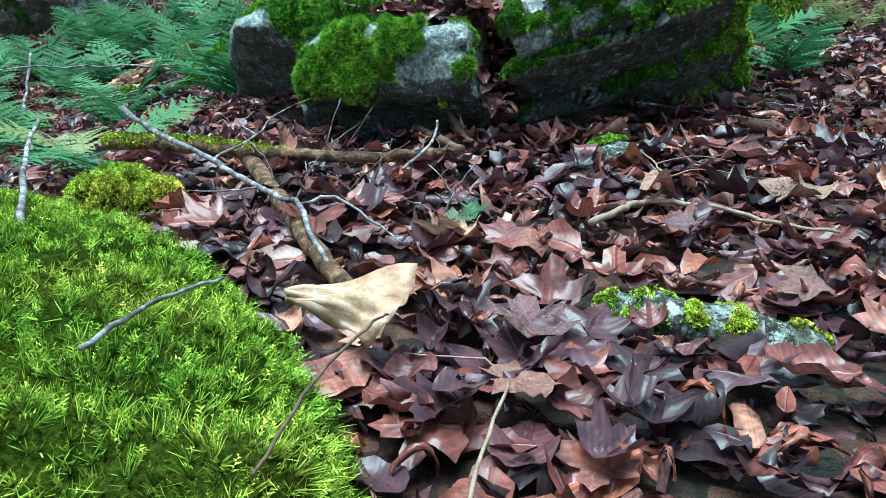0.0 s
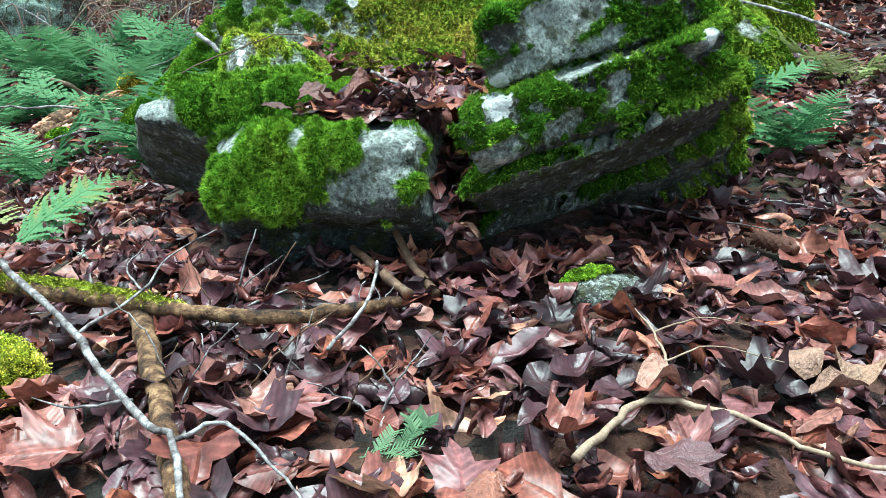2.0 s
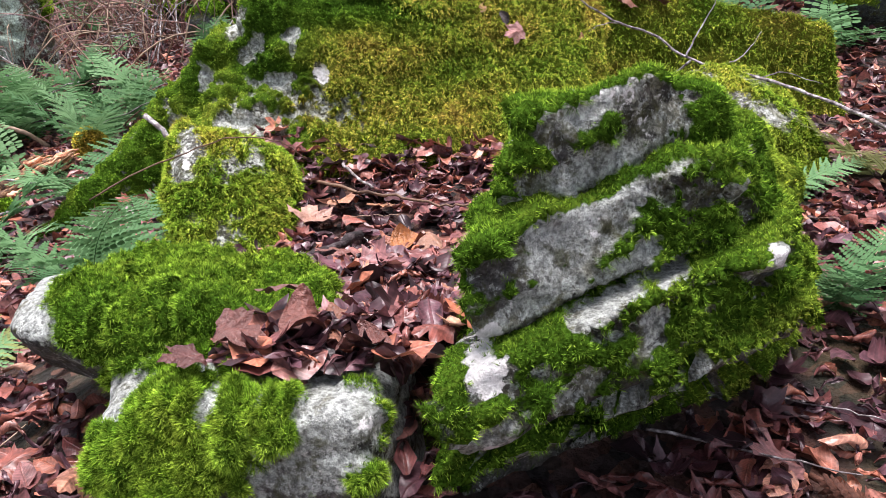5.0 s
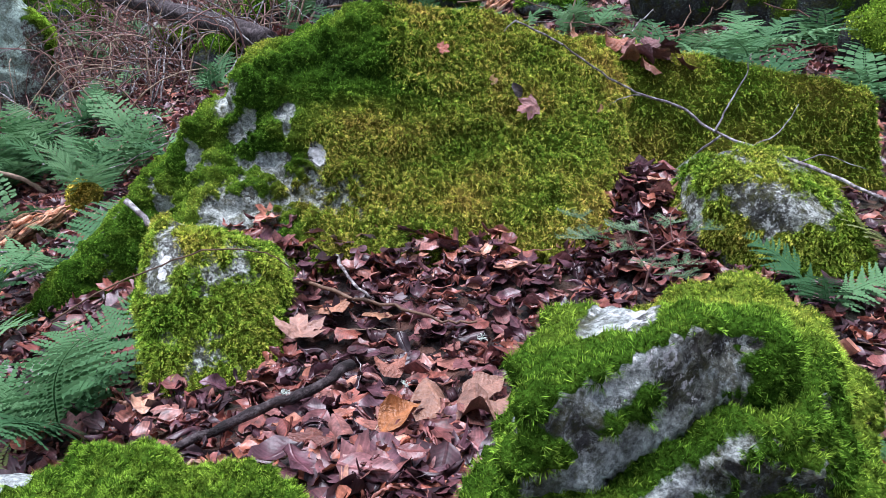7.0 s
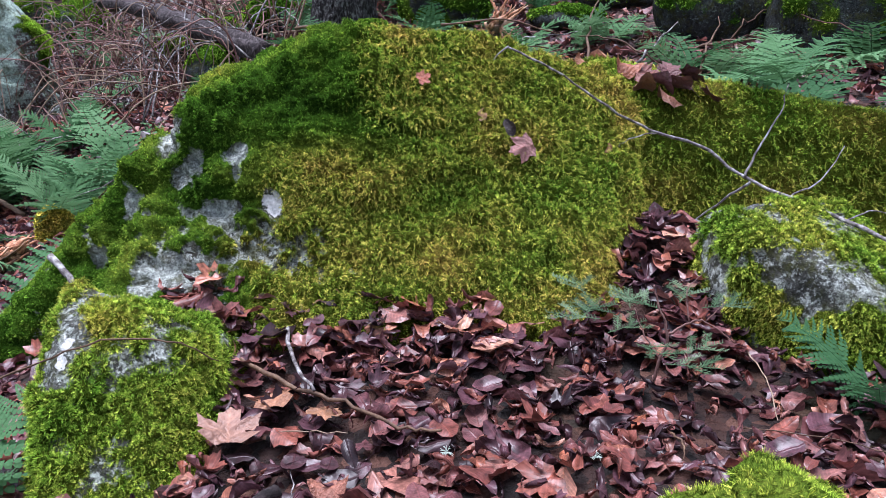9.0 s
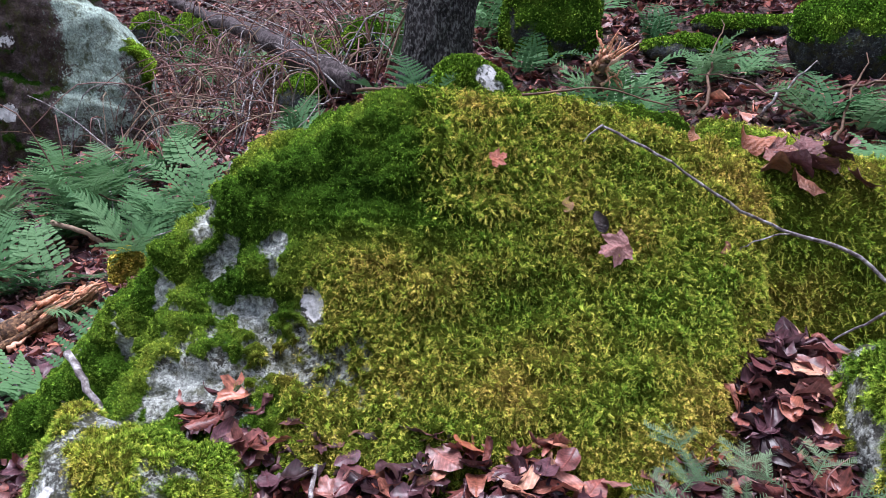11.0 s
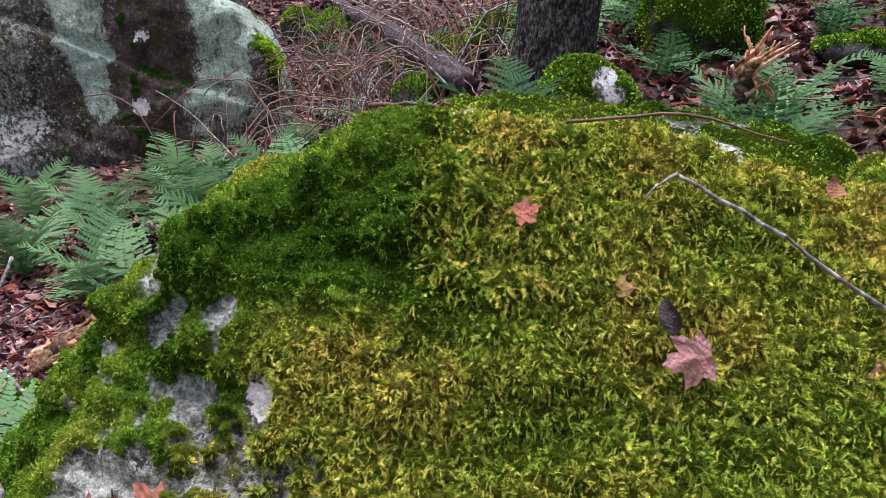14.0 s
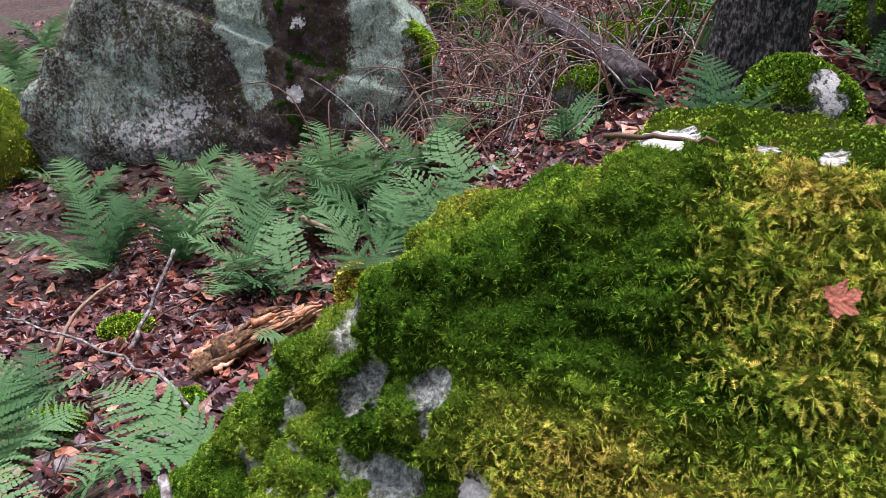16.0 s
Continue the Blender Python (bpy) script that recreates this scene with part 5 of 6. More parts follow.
stick("twig", [(-0.9, 3.5, 0.5), (-0.75, 3.56, 0.58), (-0.6, 3.6, 0.635), (-0.45, 3.6, 0.685), (-0.3, 3.62, 0.665), (-0.22, 3.66, 0.6)], 0.003, 0.0018, TWIG_BROWN, "thin dark twig lying across the mossy stone", 0.002, 44, 5)
stick("seedling", [(0.916, 3.9, 0.36), (0.95, 3.9, 0.5), (0.965, 3.9, 0.58), (0.935, 3.91, 0.66), (0.92, 3.92, 0.72)], 0.006, 0.002, STEM_PINK, "bare reddish forked stem of a young tree among fir twigs", 0.002, 45, 6,
      [([(0.965, 3.9, 0.58), (1.02, 3.89, 0.62), (1.06, 3.88, 0.625), (1.14, 3.86, 0.57)], 0.004), ([(1.02, 3.89, 0.62), (1.015, 3.92, 0.7), (1.06, 3.95, 0.74)], 0.0025), ([(0.95, 3.9, 0.5), (0.9, 3.93, 0.58), (0.88, 3.95, 0.64)], 0.003), ([(1.06, 3.88, 0.625), (1.12, 3.9, 0.68)], 0.002)], "seedling")
# a rotten log, torn open
def torn_log(name, a, b, radius, label, n, seed, material=ROTTEN):
    a, b = Vector(a), Vector(b)
    ob = mesh_part(name, mesh_of(name, *tube([a, a.lerp(b, 0.3) + Vector((0, 0, 0.04)), a.lerp(b, 0.7), b], radius, radius * 0.8, 18, 0.009, seed, 14, 0.09)), material)
    r = np.random.default_rng(seed)
    for k in range(n):
        s, e = sorted(r.random(2))
        off = Vector((r.normal() * radius * 0.9, r.normal() * radius * 0.9, radius * (0.3 + 0.9 * r.random())))
        p, q = a.lerp(b, s) + off, a.lerp(b, max(e, s + 0.25)) + off * r.uniform(0.6, 1.2)
        mesh_part("splinter", mesh_of("splinter", *tube([p, p.lerp(q, 0.5) + Vector((0, 0, 0.01)), q], min(radius * 0.3, 0.021), 0.004, 5, 0.005, seed + k, 3, 0.2)), SPLINTER if k % 4 else ROTTEN, ob, "bright reddish splintered wood" if k % 4 else "")
    return tagged(ob, label, "log")


torn_log("torn_log", on_ground(-2.36, 5.62, 0.03), on_ground(-2.06, 6.1, 0.1), 0.075, "rotten log torn open to reddish splintered wood", 46, 5)
stump = torn_log("broken_stump", (0.6, 6.9, 0.95), (0.64, 6.9, 1.4), 0.045, "broken stump with bright orange splintered wood", 6, 9, TWIG_BROWN)
r = np.random.default_rng(44)
for k in range(16):
    p = Vector((0.63 + 0.025 * r.normal(), 6.88, 1.36 + 0.05 * r.normal()))
    q = p + Vector((0.06 * r.normal() + 0.09, 0.04 * r.normal(), 0.1 + 0.07 * r.random() if k % 4 else -0.13))
    mesh_part("splinter", mesh_of("splinter", *tube([p, p.lerp(q, 0.5) + Vector((0.01, 0, 0)), q], 0.013, 0.003, 5, 0.004, k, 3, 0.2)), SPLINTER, stump, "bright orange splintered wood")
torn_log("fallen_log", (-1.05, 8.05, 1.16), (-5.9, 14.8, 1.93), 0.09, "dark fallen log running through dead brush", 0, 15, LOG_BARK)

# the tree
tree = new("tree")
tree.location = (-0.45, 7.55, 1.05)
ring, levels = 90, np.concatenate([np.linspace(-0.4, 1.6, 80), np.linspace(1.8, 9.0, 26)])
ta, tz = np.meshgrid(np.arange(ring) / ring * 2 * np.pi, levels)
tz_up = np.maximum(tz, 0)
girth = (0.235 - 0.018 * tz_up) * (1 + 0.5 * np.exp(-(tz + 0.4) / 0.2) * (1 + 0.5 * np.sin(5 * ta + 1)))
plates = fbm(np.stack([np.cos(ta) * 2.6, np.sin(ta) * 2.6, tz * 1.3], -1), 3.0, 4, 8, 0.6)
girth = girth + 0.05 * plates - 0.02 * np.exp(-(plates / 0.03) ** 2)
tv = np.stack([girth * np.cos(ta) + np.interp(tz, (-0.4, 0, 0.25, 0.8, 2.2, 9.0), (-0.05, 0, 0.05, 0.12, 0.3, 0.8)), girth * np.sin(ta) + 0.02 * tz, tz], -1).reshape(-1, 3)
ti = np.arange(ring * len(levels)).reshape(len(levels), ring)
ta, tb = ti[:-1], ti[1:]
tc, td = np.roll(tb, -1, 1), np.roll(ta, -1, 1)
tf = np.concatenate([np.stack([ta, td, tc], -1).reshape(-1, 3), np.stack([ta, tc, tb], -1).reshape(-1, 3)])
mesh_part("trunk", mesh_of("trunk", tv, tf), BARK, tree)
for k in range(5):
    a = k * 1.9
    p = Vector((0.35 + 0.08 * k, 0.07, 3.0 + 1.1 * k))
    mesh_part("limb", mesh_of("limb", *tube([p, p + Vector((0.5 * math.cos(a), 0.5 * math.sin(a), 0.25)), p + Vector((1.2 * math.cos(a), 1.2 * math.sin(a), 0.4)), p + Vector((1.9 * math.cos(a), 1.9 * math.sin(a), 0.9))], 0.04, 0.01, 7, 0.01, k)), BARK, tree)
tagged(tree, "tree with dark furrowed bark leaning on the slope", "tree")

# dead brush
brush = new("brush_pile")
brush.location = (-2.6, 9.6, 0)
r = np.random.default_rng(99)
for k in range(190):
    x, y = r.uniform(-1.5, 1.7), r.uniform(-1.6, 1.8)
    z = float(ground_height(x - 2.6, y + 9.6))
    a, ln, h = r.normal() * 0.7 + (0.3 if k % 2 else 2.6), r.uniform(0.6, 1.8), r.uniform(0.1, 0.75)
    dx, dy = math.cos(a) * ln, math.sin(a) * ln * 0.7
    mesh_part("dead_stem", mesh_of("dead_stem", *tube([(x, y, z), (x + dx * 0.3, y + dy * 0.3, z + h), (x + dx * 0.7, y + dy * 0.7, z + h * 1.1), (x + dx, y + dy, z + h * r.uniform(0.1, 1.0) + 0.05)], r.uniform(0.004, 0.01), 0.003, 5, 0.006, k, 4)), (STEM_RED, TWIG_PALE, STEM_PINK, TWIG_GREY, STEM_RED, TWIG_BROWN)[k % 6], brush)
for k in range(18):
    x, y, a, ln = r.uniform(-1.2, 1.5), r.uniform(-1.5, 1.2), r.normal() * 0.5 + 2.3, r.uniform(0.7, 1.7)
    z = float(ground_height(x - 2.6, y + 9.6)) + 0.1
    mesh_part("dead_stem", mesh_of("dead_stem", *tube([(x, y, z), (x + 0.5 * ln * math.cos(a), y + 0.3 * ln * math.sin(a), z + 0.28 * ln), (x + ln * math.cos(a), y + 0.6 * ln * math.sin(a), z + 0.45 * ln)], 0.009, 0.003, 5, 0.008, k + 400, 4)), TWIG_GREY if k % 3 else TWIG_BROWN, brush)
for k in range(130):
    x, y = r.uniform(-2.6, 1.8), r.uniform(-0.9, 4.2)
    if not clear_of_rocks(np.array([(x - 2.6, y + 9.6, float(ground_height(x - 2.6, y + 9.6)) + 0.1)]), 0.1)[0]:
        continue
    z = float(ground_height(x - 2.6, y + 9.6))
    a, ln, h = r.random() * 6.28, r.uniform(0.4, 1.2), r.uniform(0.05, 0.4)
    mesh_part("dead_stem", mesh_of("dead_stem", *tube([(x, y, z), (x + 0.4 * ln * math.cos(a), y + 0.4 * ln * math.sin(a), z + h), (x + ln * math.cos(a), y + ln * math.sin(a), z + h * r.uniform(0.3, 1.1))], r.uniform(0.003, 0.008), 0.002, 5, 0.01, k + 800, 4)), (STEM_RED, TWIG_PALE, TWIG_BROWN, TWIG_GREY, STEM_RED)[k % 5], brush)
for k in range(110):
    s = r.random()
    x, y = 1.4 - 3.4 * s + 0.35 * r.normal(), -1.4 + 4.2 * s + 0.35 * r.normal()
    z = float(ground_height(x - 2.6, y + 9.6))
    a, ln, h = r.random() * 6.28, r.uniform(0.4, 1.1), r.uniform(0.3, 0.8)
    dx, dy = ln * math.cos(a), ln * math.sin(a)
    mesh_part("dead_stem", mesh_of("dead_stem", *tube([(x, y, z), (x + 0.2 * dx, y + 0.2 * dy, z + 0.8 * h), (x + 0.5 * dx, y + 0.5 * dy, z + h), (x + 0.85 * dx, y + 0.85 * dy, z + 0.7 * h), (x + dx, y + dy, z + h * r.uniform(0.1, 0.6))], r.uniform(0.005, 0.009), 0.003, 5, 0.008, k + 1200, 4)), (STEM_PINK, TWIG_PALE, STEM_RED, TWIG_GREY)[k % 4], brush)
tagged(brush, "tangled pile of reddish dead stems and brush", "brush pile")


# ---- ferns ----
def frond_mesh(name, pairs, lobes, seed):
    """One arching frond a metre long with toothed leaflets."""
    r = np.random.default_rng(seed)
    vs, fs, base = [], [], 0
    t = np.linspace(0, 1, pairs + 3)
    arch = 0.55 + 0.4 * r.random()
    px, pz = np.sin(arch * t) / arch, -(1 - np.cos(arch * t)) / arch
    path = np.stack([px, 0.03 * np.sin(5 * t + seed), pz], 1)
    v, f = tube(path[:: max(1, len(path) // 8)], 0.006, 0.002, 4, 0, seed, 2)
    vs.append(v), fs.append(f)
    base += len(v)
    for i in range(2, pairs + 2):
        s = i / (pairs + 2)
        ln = 0.3 * (np.sin(np.pi * (0.16 + 0.84 * s) ** 0.9) ** 0.8 + 0.05)
        along = unit(path[min(i + 1, len(path) - 1)] - path[i - 1])
        for q in (-1, 1):
            way = unit(np.array((0.42, q, 0.1 * r.normal())) + 0.12 * r.normal(size=3))
            u = np.linspace(0, 1, lobes + 1)
            droop = 0.22 * ln * u ** 2
            axis = path[i] + ln * u[:, None] * way - droop[:, None] * np.array((0, 0, 1))
            wid = ln * 0.095 * (1 - u) ** 0.7 + 0.002
            fwd = unit(along - way * (along @ way))
            cols, tri = [], []
            for j in range(lobes):
                for e in (-1, 1):
                    m = len(cols)
                    o, w = axis[j], axis[j + 1]
                    tip = o + (w - o) * 0.95 + e * fwd * wid[j] + np.array((0, 0, -0.1 * wid[j]))
                    tip0 = o + (w - o) * 0.35 + e * fwd * wid[j] * 0.95
                    cols += [o, w, tip, tip0]
                    tri += [[m, m + 1, m + 2], [m, m + 2, m + 3]] if e < 0 else [[m, m + 2, m + 1], [m, m + 3, m + 2]]
            vs.append(np.array(cols)), fs.append(np.array(tri) + base)
            base += len(cols)
    return mesh_of(name, np.concatenate(vs), np.concatenate(fs), smooth=False)


FRONDS = [frond_mesh("frond", 24, 7, k) for k in range(4)]
FRONDS_FAR = [frond_mesh("frond", 20, 3, k + 9) for k in range(3)]
for me in FRONDS + FRONDS_FAR:
    me.materials.append(FERN)
FRONDS_PALE = [me.copy() for me in FRONDS[:2]]
for me in FRONDS_PALE:
    me.materials[0] = FERN_PALE


def fern(x, y, size, n, seed, meshes, lean=0.0, rise=58, label="green fern with arching toothed fronds on the woodland floor", z=None):
    r = np.random.default_rng(seed)
    ob = new("fern")
    ob.location = (x, y, float(ground_height(x, y)) - 0.01 if z is None else z)
    n = max(3, n - 2)
    for k in range(n):
        yaw = lean + 360 * (k + 0.6 * r.random()) / n
        fr = new("frond", meshes[int(r.integers(len(meshes)))])
        fr.parent = ob
        s = size * r.uniform(0.9, 1.5)
        fr.matrix_basis = pose(0, 0, 0, 0, 0, yaw) @ pose(0, 0, 0, r.normal() * 12, -(rise + r.normal() * 10), 0) @ Matrix.Diagonal((s, s, s, 1))
    return tagged(ob, label, "fern", "ferns on the slope")


for k, (x, y, s, n) in enumerate(((-0.9, 3.42, 0.36, 9), (-1.75, 4.3, 0.5, 7), (-1.5, 5.0, 0.5, 6), (-1.2, 2.75, 0.4, 5), (1.25, 2.88, 0.32, 6), (1.5, 3.75, 0.25, 5),
                                  (-6.1, 7.7, 0.55, 7), (-4.75, 6.9, 0.6, 8), (-4.1, 7.05, 0.55, 7), (-3.35, 6.95, 0.5, 7), (-3.2, 7.85, 0.6, 7), (-2.55, 7.4, 0.5, 6), (-2.1, 6.6, 0.45, 6), 
                                  (-3.15, 5.2, 0.42, 7), (-2.75, 4.75, 0.4, 6), (-3.6, 4.9, 0.45, 6), (0.28, 6.6, 0.5, 7), (-0.35, 6.75, 0.45, 6), (0.75, 6.75, 0.45, 6), (-5.3, 7.5, 0.5, 6), (-3.67, 8.3, 0.55, 6), (-3.2, 8.15, 0.6, 7), (-2.9, 8.5, 0.55, 6), (-4.3, 7.9, 0.5, 6), (-3.75, 7.5, 0.5, 6), (-4.9, 7.9, 0.5, 6), (-2.0, 5.95, 0.3, 5), (-8.6, 9.4, 0.6, 7), (-9.2, 8.4, 0.6, 7), (-9.0, 10.4, 0.6, 6), (-10.2, 9.6, 0.6, 6), (-8.2, 10.8, 0.5, 6), (-11.5, 10.5, 0.6, 7), (-12.1, 11.4, 0.6, 7), (-11.0, 11.9, 0.6, 7), (-10.6, 10.7, 0.55, 7), (-9.9, 11.6, 0.6, 7))):
    fern(x, y, s, n - (1 if y > 6.3 else 0), k + 1, FRONDS, k * 40, 62 if y > 6.3 else 50)
fern(1.95, 3.85, 0.4, 6, 60, FRONDS_PALE, 20, 45, "pale yellowing fern frond among fallen leaves")
fern(-1.35, 3.0, 0.4, 3, 61, FRONDS_PALE, 200, 35, "pale yellow-green fern fronds over fallen leaves")
fern(-2.6, 4.95, 0.35, 3, 62, FRONDS_PALE, 10, 30, "pale faded fern fronds among green ones")
fern(1.78, 5.3, 0.4, 7, 63, FRONDS, 0, 35, z=1.16, label="green fern rooted on the mossy boulder")
r = np.random.default_rng(123)
for k in range(70):
    x, y = r.uniform(-4.5, 5.5), r.uniform(6.4, 13.5)
    if x < -1.2 and y > 9.2 or abs(x + 0.4) < 0.5 and y < 8.2 or not clear_of_rocks(np.array([on_ground(x, y, 0.1)]), 0.05)[0]:
        continue
    fern(x, y, r.uniform(0.3, 0.55), int(r.integers(4, 8)), 300 + k, FRONDS_FAR, r.uniform(0, 360), r.uniform(42, 65))


for k in range(42):
    x, y = r.uniform(0.6, 5.0), r.uniform(5.7, 9.8)
    if not clear_of_rocks(np.array([on_ground(x, y, 0.1)]), 0.05)[0]:
        continue
    fern(x, y, r.uniform(0.3, 0.5), int(r.integers(5, 8)), 500 + k, FRONDS_FAR, r.uniform(0, 360), r.uniform(40, 65))
for k in range(34):
    x, y = r.uniform(-4.6, -0.6), r.uniform(8.2, 13.0)
    if not clear_of_rocks(np.array([on_ground(x, y, 0.1)]), 0.05)[0]:
        continue
    fern(x, y, r.uniform(0.22, 0.36), int(r.integers(5, 7)), 600 + k, FRONDS_FAR, r.uniform(0, 360), r.uniform(40, 60))
for k in range(70):
    x, y, a, ln = r.uniform(-4.0, 4.8), r.uniform(5.8, 11.0), r.random() * 6.28, r.uniform(0.3, 1.1)
    if not clear_of_rocks(np.array([on_ground(x, y, 0.05)]), 0.1)[0]:
        continue
    dx, dy, h = math.cos(a) * ln / 2, math.sin(a) * ln / 2, r.uniform(0.05, 0.3)
    stick("dead_branch", [on_ground(x - dx, y - dy, 0.03), on_ground(x, y, 0.04 + h * 0.6), on_ground(x + dx, y + dy, h)], r.uniform(0.005, 0.013), 0.003, (STEM_RED, TWIG_BROWN, TWIG_GREY)[k % 3], "thin dead branch lying over leaves on the slope", 0.012, 700 + k, 5, category="branch")


# ---- small things ----
def bark_curl():
    """A sheet of birch bark folded into a wedge."""
    u, w = np.meshgrid(np.linspace(0, 1, 15), np.linspace(0, 1, 15), indexing="ij")
    tip, high, low = np.array((-0.208, 0.965, 0.212)), np.array((-0.033, 0.99, 0.236)), np.array((-0.08, 0.9, 0.17))
    edge, foot = tip + (high - tip) * u[..., None], tip + (low - tip) * u[..., None] * 0.95 - np.array((0, 0, 0.012))
    v = edge + (foot - edge) * w[..., None] + np.array((0.012, -0.028, 0.014)) * (np.sin(np.pi * w) * (0.25 + u))[..., None]
    v = v + np.array((0, -0.3, 1.0)) * (0.005 * np.sin(9 * u + 7 * w) + 0.004 * np.sin(26 * w - 7 * u) + 0.009 * np.exp(-(w / 0.12) ** 2) * u)[..., None]
    x, y, z = v[..., 0] + 0.012 * w * np.sin(4 * u), v[..., 1], v[..., 2]
    v = np.stack([x, y, z], -1).reshape(-1, 3)
    i = np.arange(225).reshape(15, 15)
    a, b, c, d = i[:-1, :-1].ravel(), i[1:, :-1].ravel(), i[1:, 1:].ravel(), i[:-1, 1:].ravel()
    ob = mesh_part("bark_curl", mesh_of("bark_curl", v, np.concatenate([np.stack([a, b, c], 1), np.stack([a, c, d], 1)])), BIRCH)
    md = ob.modifiers.new("thick", "SOLIDIFY")
    md.thickness = 0.0015
    return tagged(ob, "folded curl of pale tan birch bark on wet leaves", "bark")


bark_curl()


def fir_sprig(x, y, h, yaw, length, seed, label="small green fir sprig with flat needles on the leaves"):
    r = np.random.default_rng(seed)
    ob = new("fir_sprig")
    ob.matrix_basis = pose(*on_ground(x, y, h), 0, 0, yaw)
    stems = [((0, 0, 0), (length, 0, 0.01))] + [((length * s, 0, 0.004), (length * (s + 0.35), q * length * 0.4, 0.015)) for s, q in ((0.25, 1), (0.4, -1), (0.6, 1))]
    for a, b in stems:
        a, b = np.array(a, float), np.array(b, float)
        v, f = tube([a, (a + b) / 2, b], 0.0015, 0.0008, 4, 0, seed, 2)
        vs, fs, base = [v], [f], len(v)
        way = unit(b - a)
        side = np.array((-way[1], way[0], 0))
        for s in np.linspace(0.08, 1, 16):
            for q in (-1, 1):
                o = a + (b - a) * s
                e = unit(side * q + way * 0.6 + np.array((0, 0, 0.35 + 0.2 * r.normal()))) * 0.016
                w = way * 0.0013
                vs.append(np.array([o - w, o + w, o + e + w * 0.7, o + e - w * 0.7]))
                fs.append(np.array([[0, 1, 2], [0, 2, 3]]) + base)
                base += 4
        mesh_part("needle_spray", mesh_of("needle_spray", np.concatenate(vs), np.concatenate(fs), smooth=False), NEEDLE, ob)
    return tagged(ob, label, "sprig")


fir_sprig(-0.02, 1.39, 0.045, 8, 0.085, 1)
fir_sprig(0.05, 1.43, 0.045, 60, 0.05, 2)
for k, (x, y, a) in enumerate(((0.82, 4.0, 30), (0.9, 4.08, 80), (0.98, 4.02, 130), (0.78, 3.92, 170), (1.0, 3.9, 20), (0.88, 3.9, 300), (0.74, 3.98, 60), (1.08, 3.98, 10), (0.95, 3.85, 340), (0.85, 4.05, 150), (1.04, 4.06, 60), (0.76, 4.05, 100))):
    fir_sprig(x, y, 0.1 + 0.03 * (k % 4), a, 0.15, 10 + k, "dark green fir seedling twigs in the leaves")


def lichen_tuft(x, y, z, size, seed):
    """A small bushy tuft of pale lichen."""
    r = np.random.default_rng(seed)
    vs, fs, base = [], [], 0
    for k in range(16):
        d = unit(r.normal(size=3) + np.array((0, -0.5, 0.9))) * size * r.uniform(0.6, 1.0)
        for e in (d, d * 0.7 + 0.35 * size * unit(r.normal(size=3))):
            v, f = tube([(0, 0, 0), tuple(d * 0.5), tuple(e)], 0.0011, 0.0006, 4, 0.0004, seed + k, 2)
            vs.append(v), fs.append(f + base)
            base += len(v)
    ob = mesh_part("lichen_tuft", mesh_of("lichen_tuft", np.concatenate(vs), np.concatenate(fs)), LICHEN)
    ob.location = (x, y, z)
    return tagged(ob, "small bushy tuft of pale grey-green lichen", "lichen")


lichen_tuft(0.83, 4.71, 0.935, 0.016, 1)
for k, (x, y) in enumerate(((0.7, 3.5), (0.12, 3.3), (-0.2, 3.3), (0.35, 3.55), (-0.75, 2.3))):
    lichen_tuft(*on_ground(x, y, 0.06), 0.02, 2 + k)


def fir_cone(x, y, yaw):
    ob = new("fir_cone")
    ob.matrix_basis = pose(*on_ground(x, y, 0.035), 0, 0, yaw)
    v, f = tube([(-0.075, 0, 0), (-0.03, 0, 0.003), (0.03, 0, 0.003), (0.075, 0, 0)], 0.012, 0.006, 8, 0, 1, 3)
    mesh_part("core", mesh_of("core", v, f), CONE, ob)
    sv = np.array([[0, -0.006, 0], [0, 0.006, 0], [0.014, 0.008, 0.006], [0.02, 0, 0.009], [0.014, -0.008, 0.006]])
    me = mesh_of("scale", sv, np.array([[0, 1, 2], [0, 2, 3], [0, 3, 4]]))
    for k in range(70):
        s, a = k / 90, k * 2.4
        sc = mesh_part("scale", me, CONE, ob)
        sc.matrix_basis = pose(-0.07 + 0.14 * s, 0, 0, math.degrees(a), 0, 0) @ pose(0, 0, 0.009, 0, -20, 0) @ Matrix.Diagonal((1.1 - 0.4 * s, 1.1 - 0.4 * s, 1, 1))
    return tagged(ob, "long reddish-brown spruce cone on the leaves", "cone")


fir_cone(0.892, 2.18, 115)

# leaves that lie on the boulders
CAST = []
for k, form in enumerate(forms(maple_leaf((0.35, 0.7, 1.0)), 4, 5, (0.15, 0.25)) + forms(beech_leaf(11, 7), 4, 6, (0.4, 0.9))):
    CAST.append(mesh_of("fallen_leaf", form[0], form[1], None, form[2]))


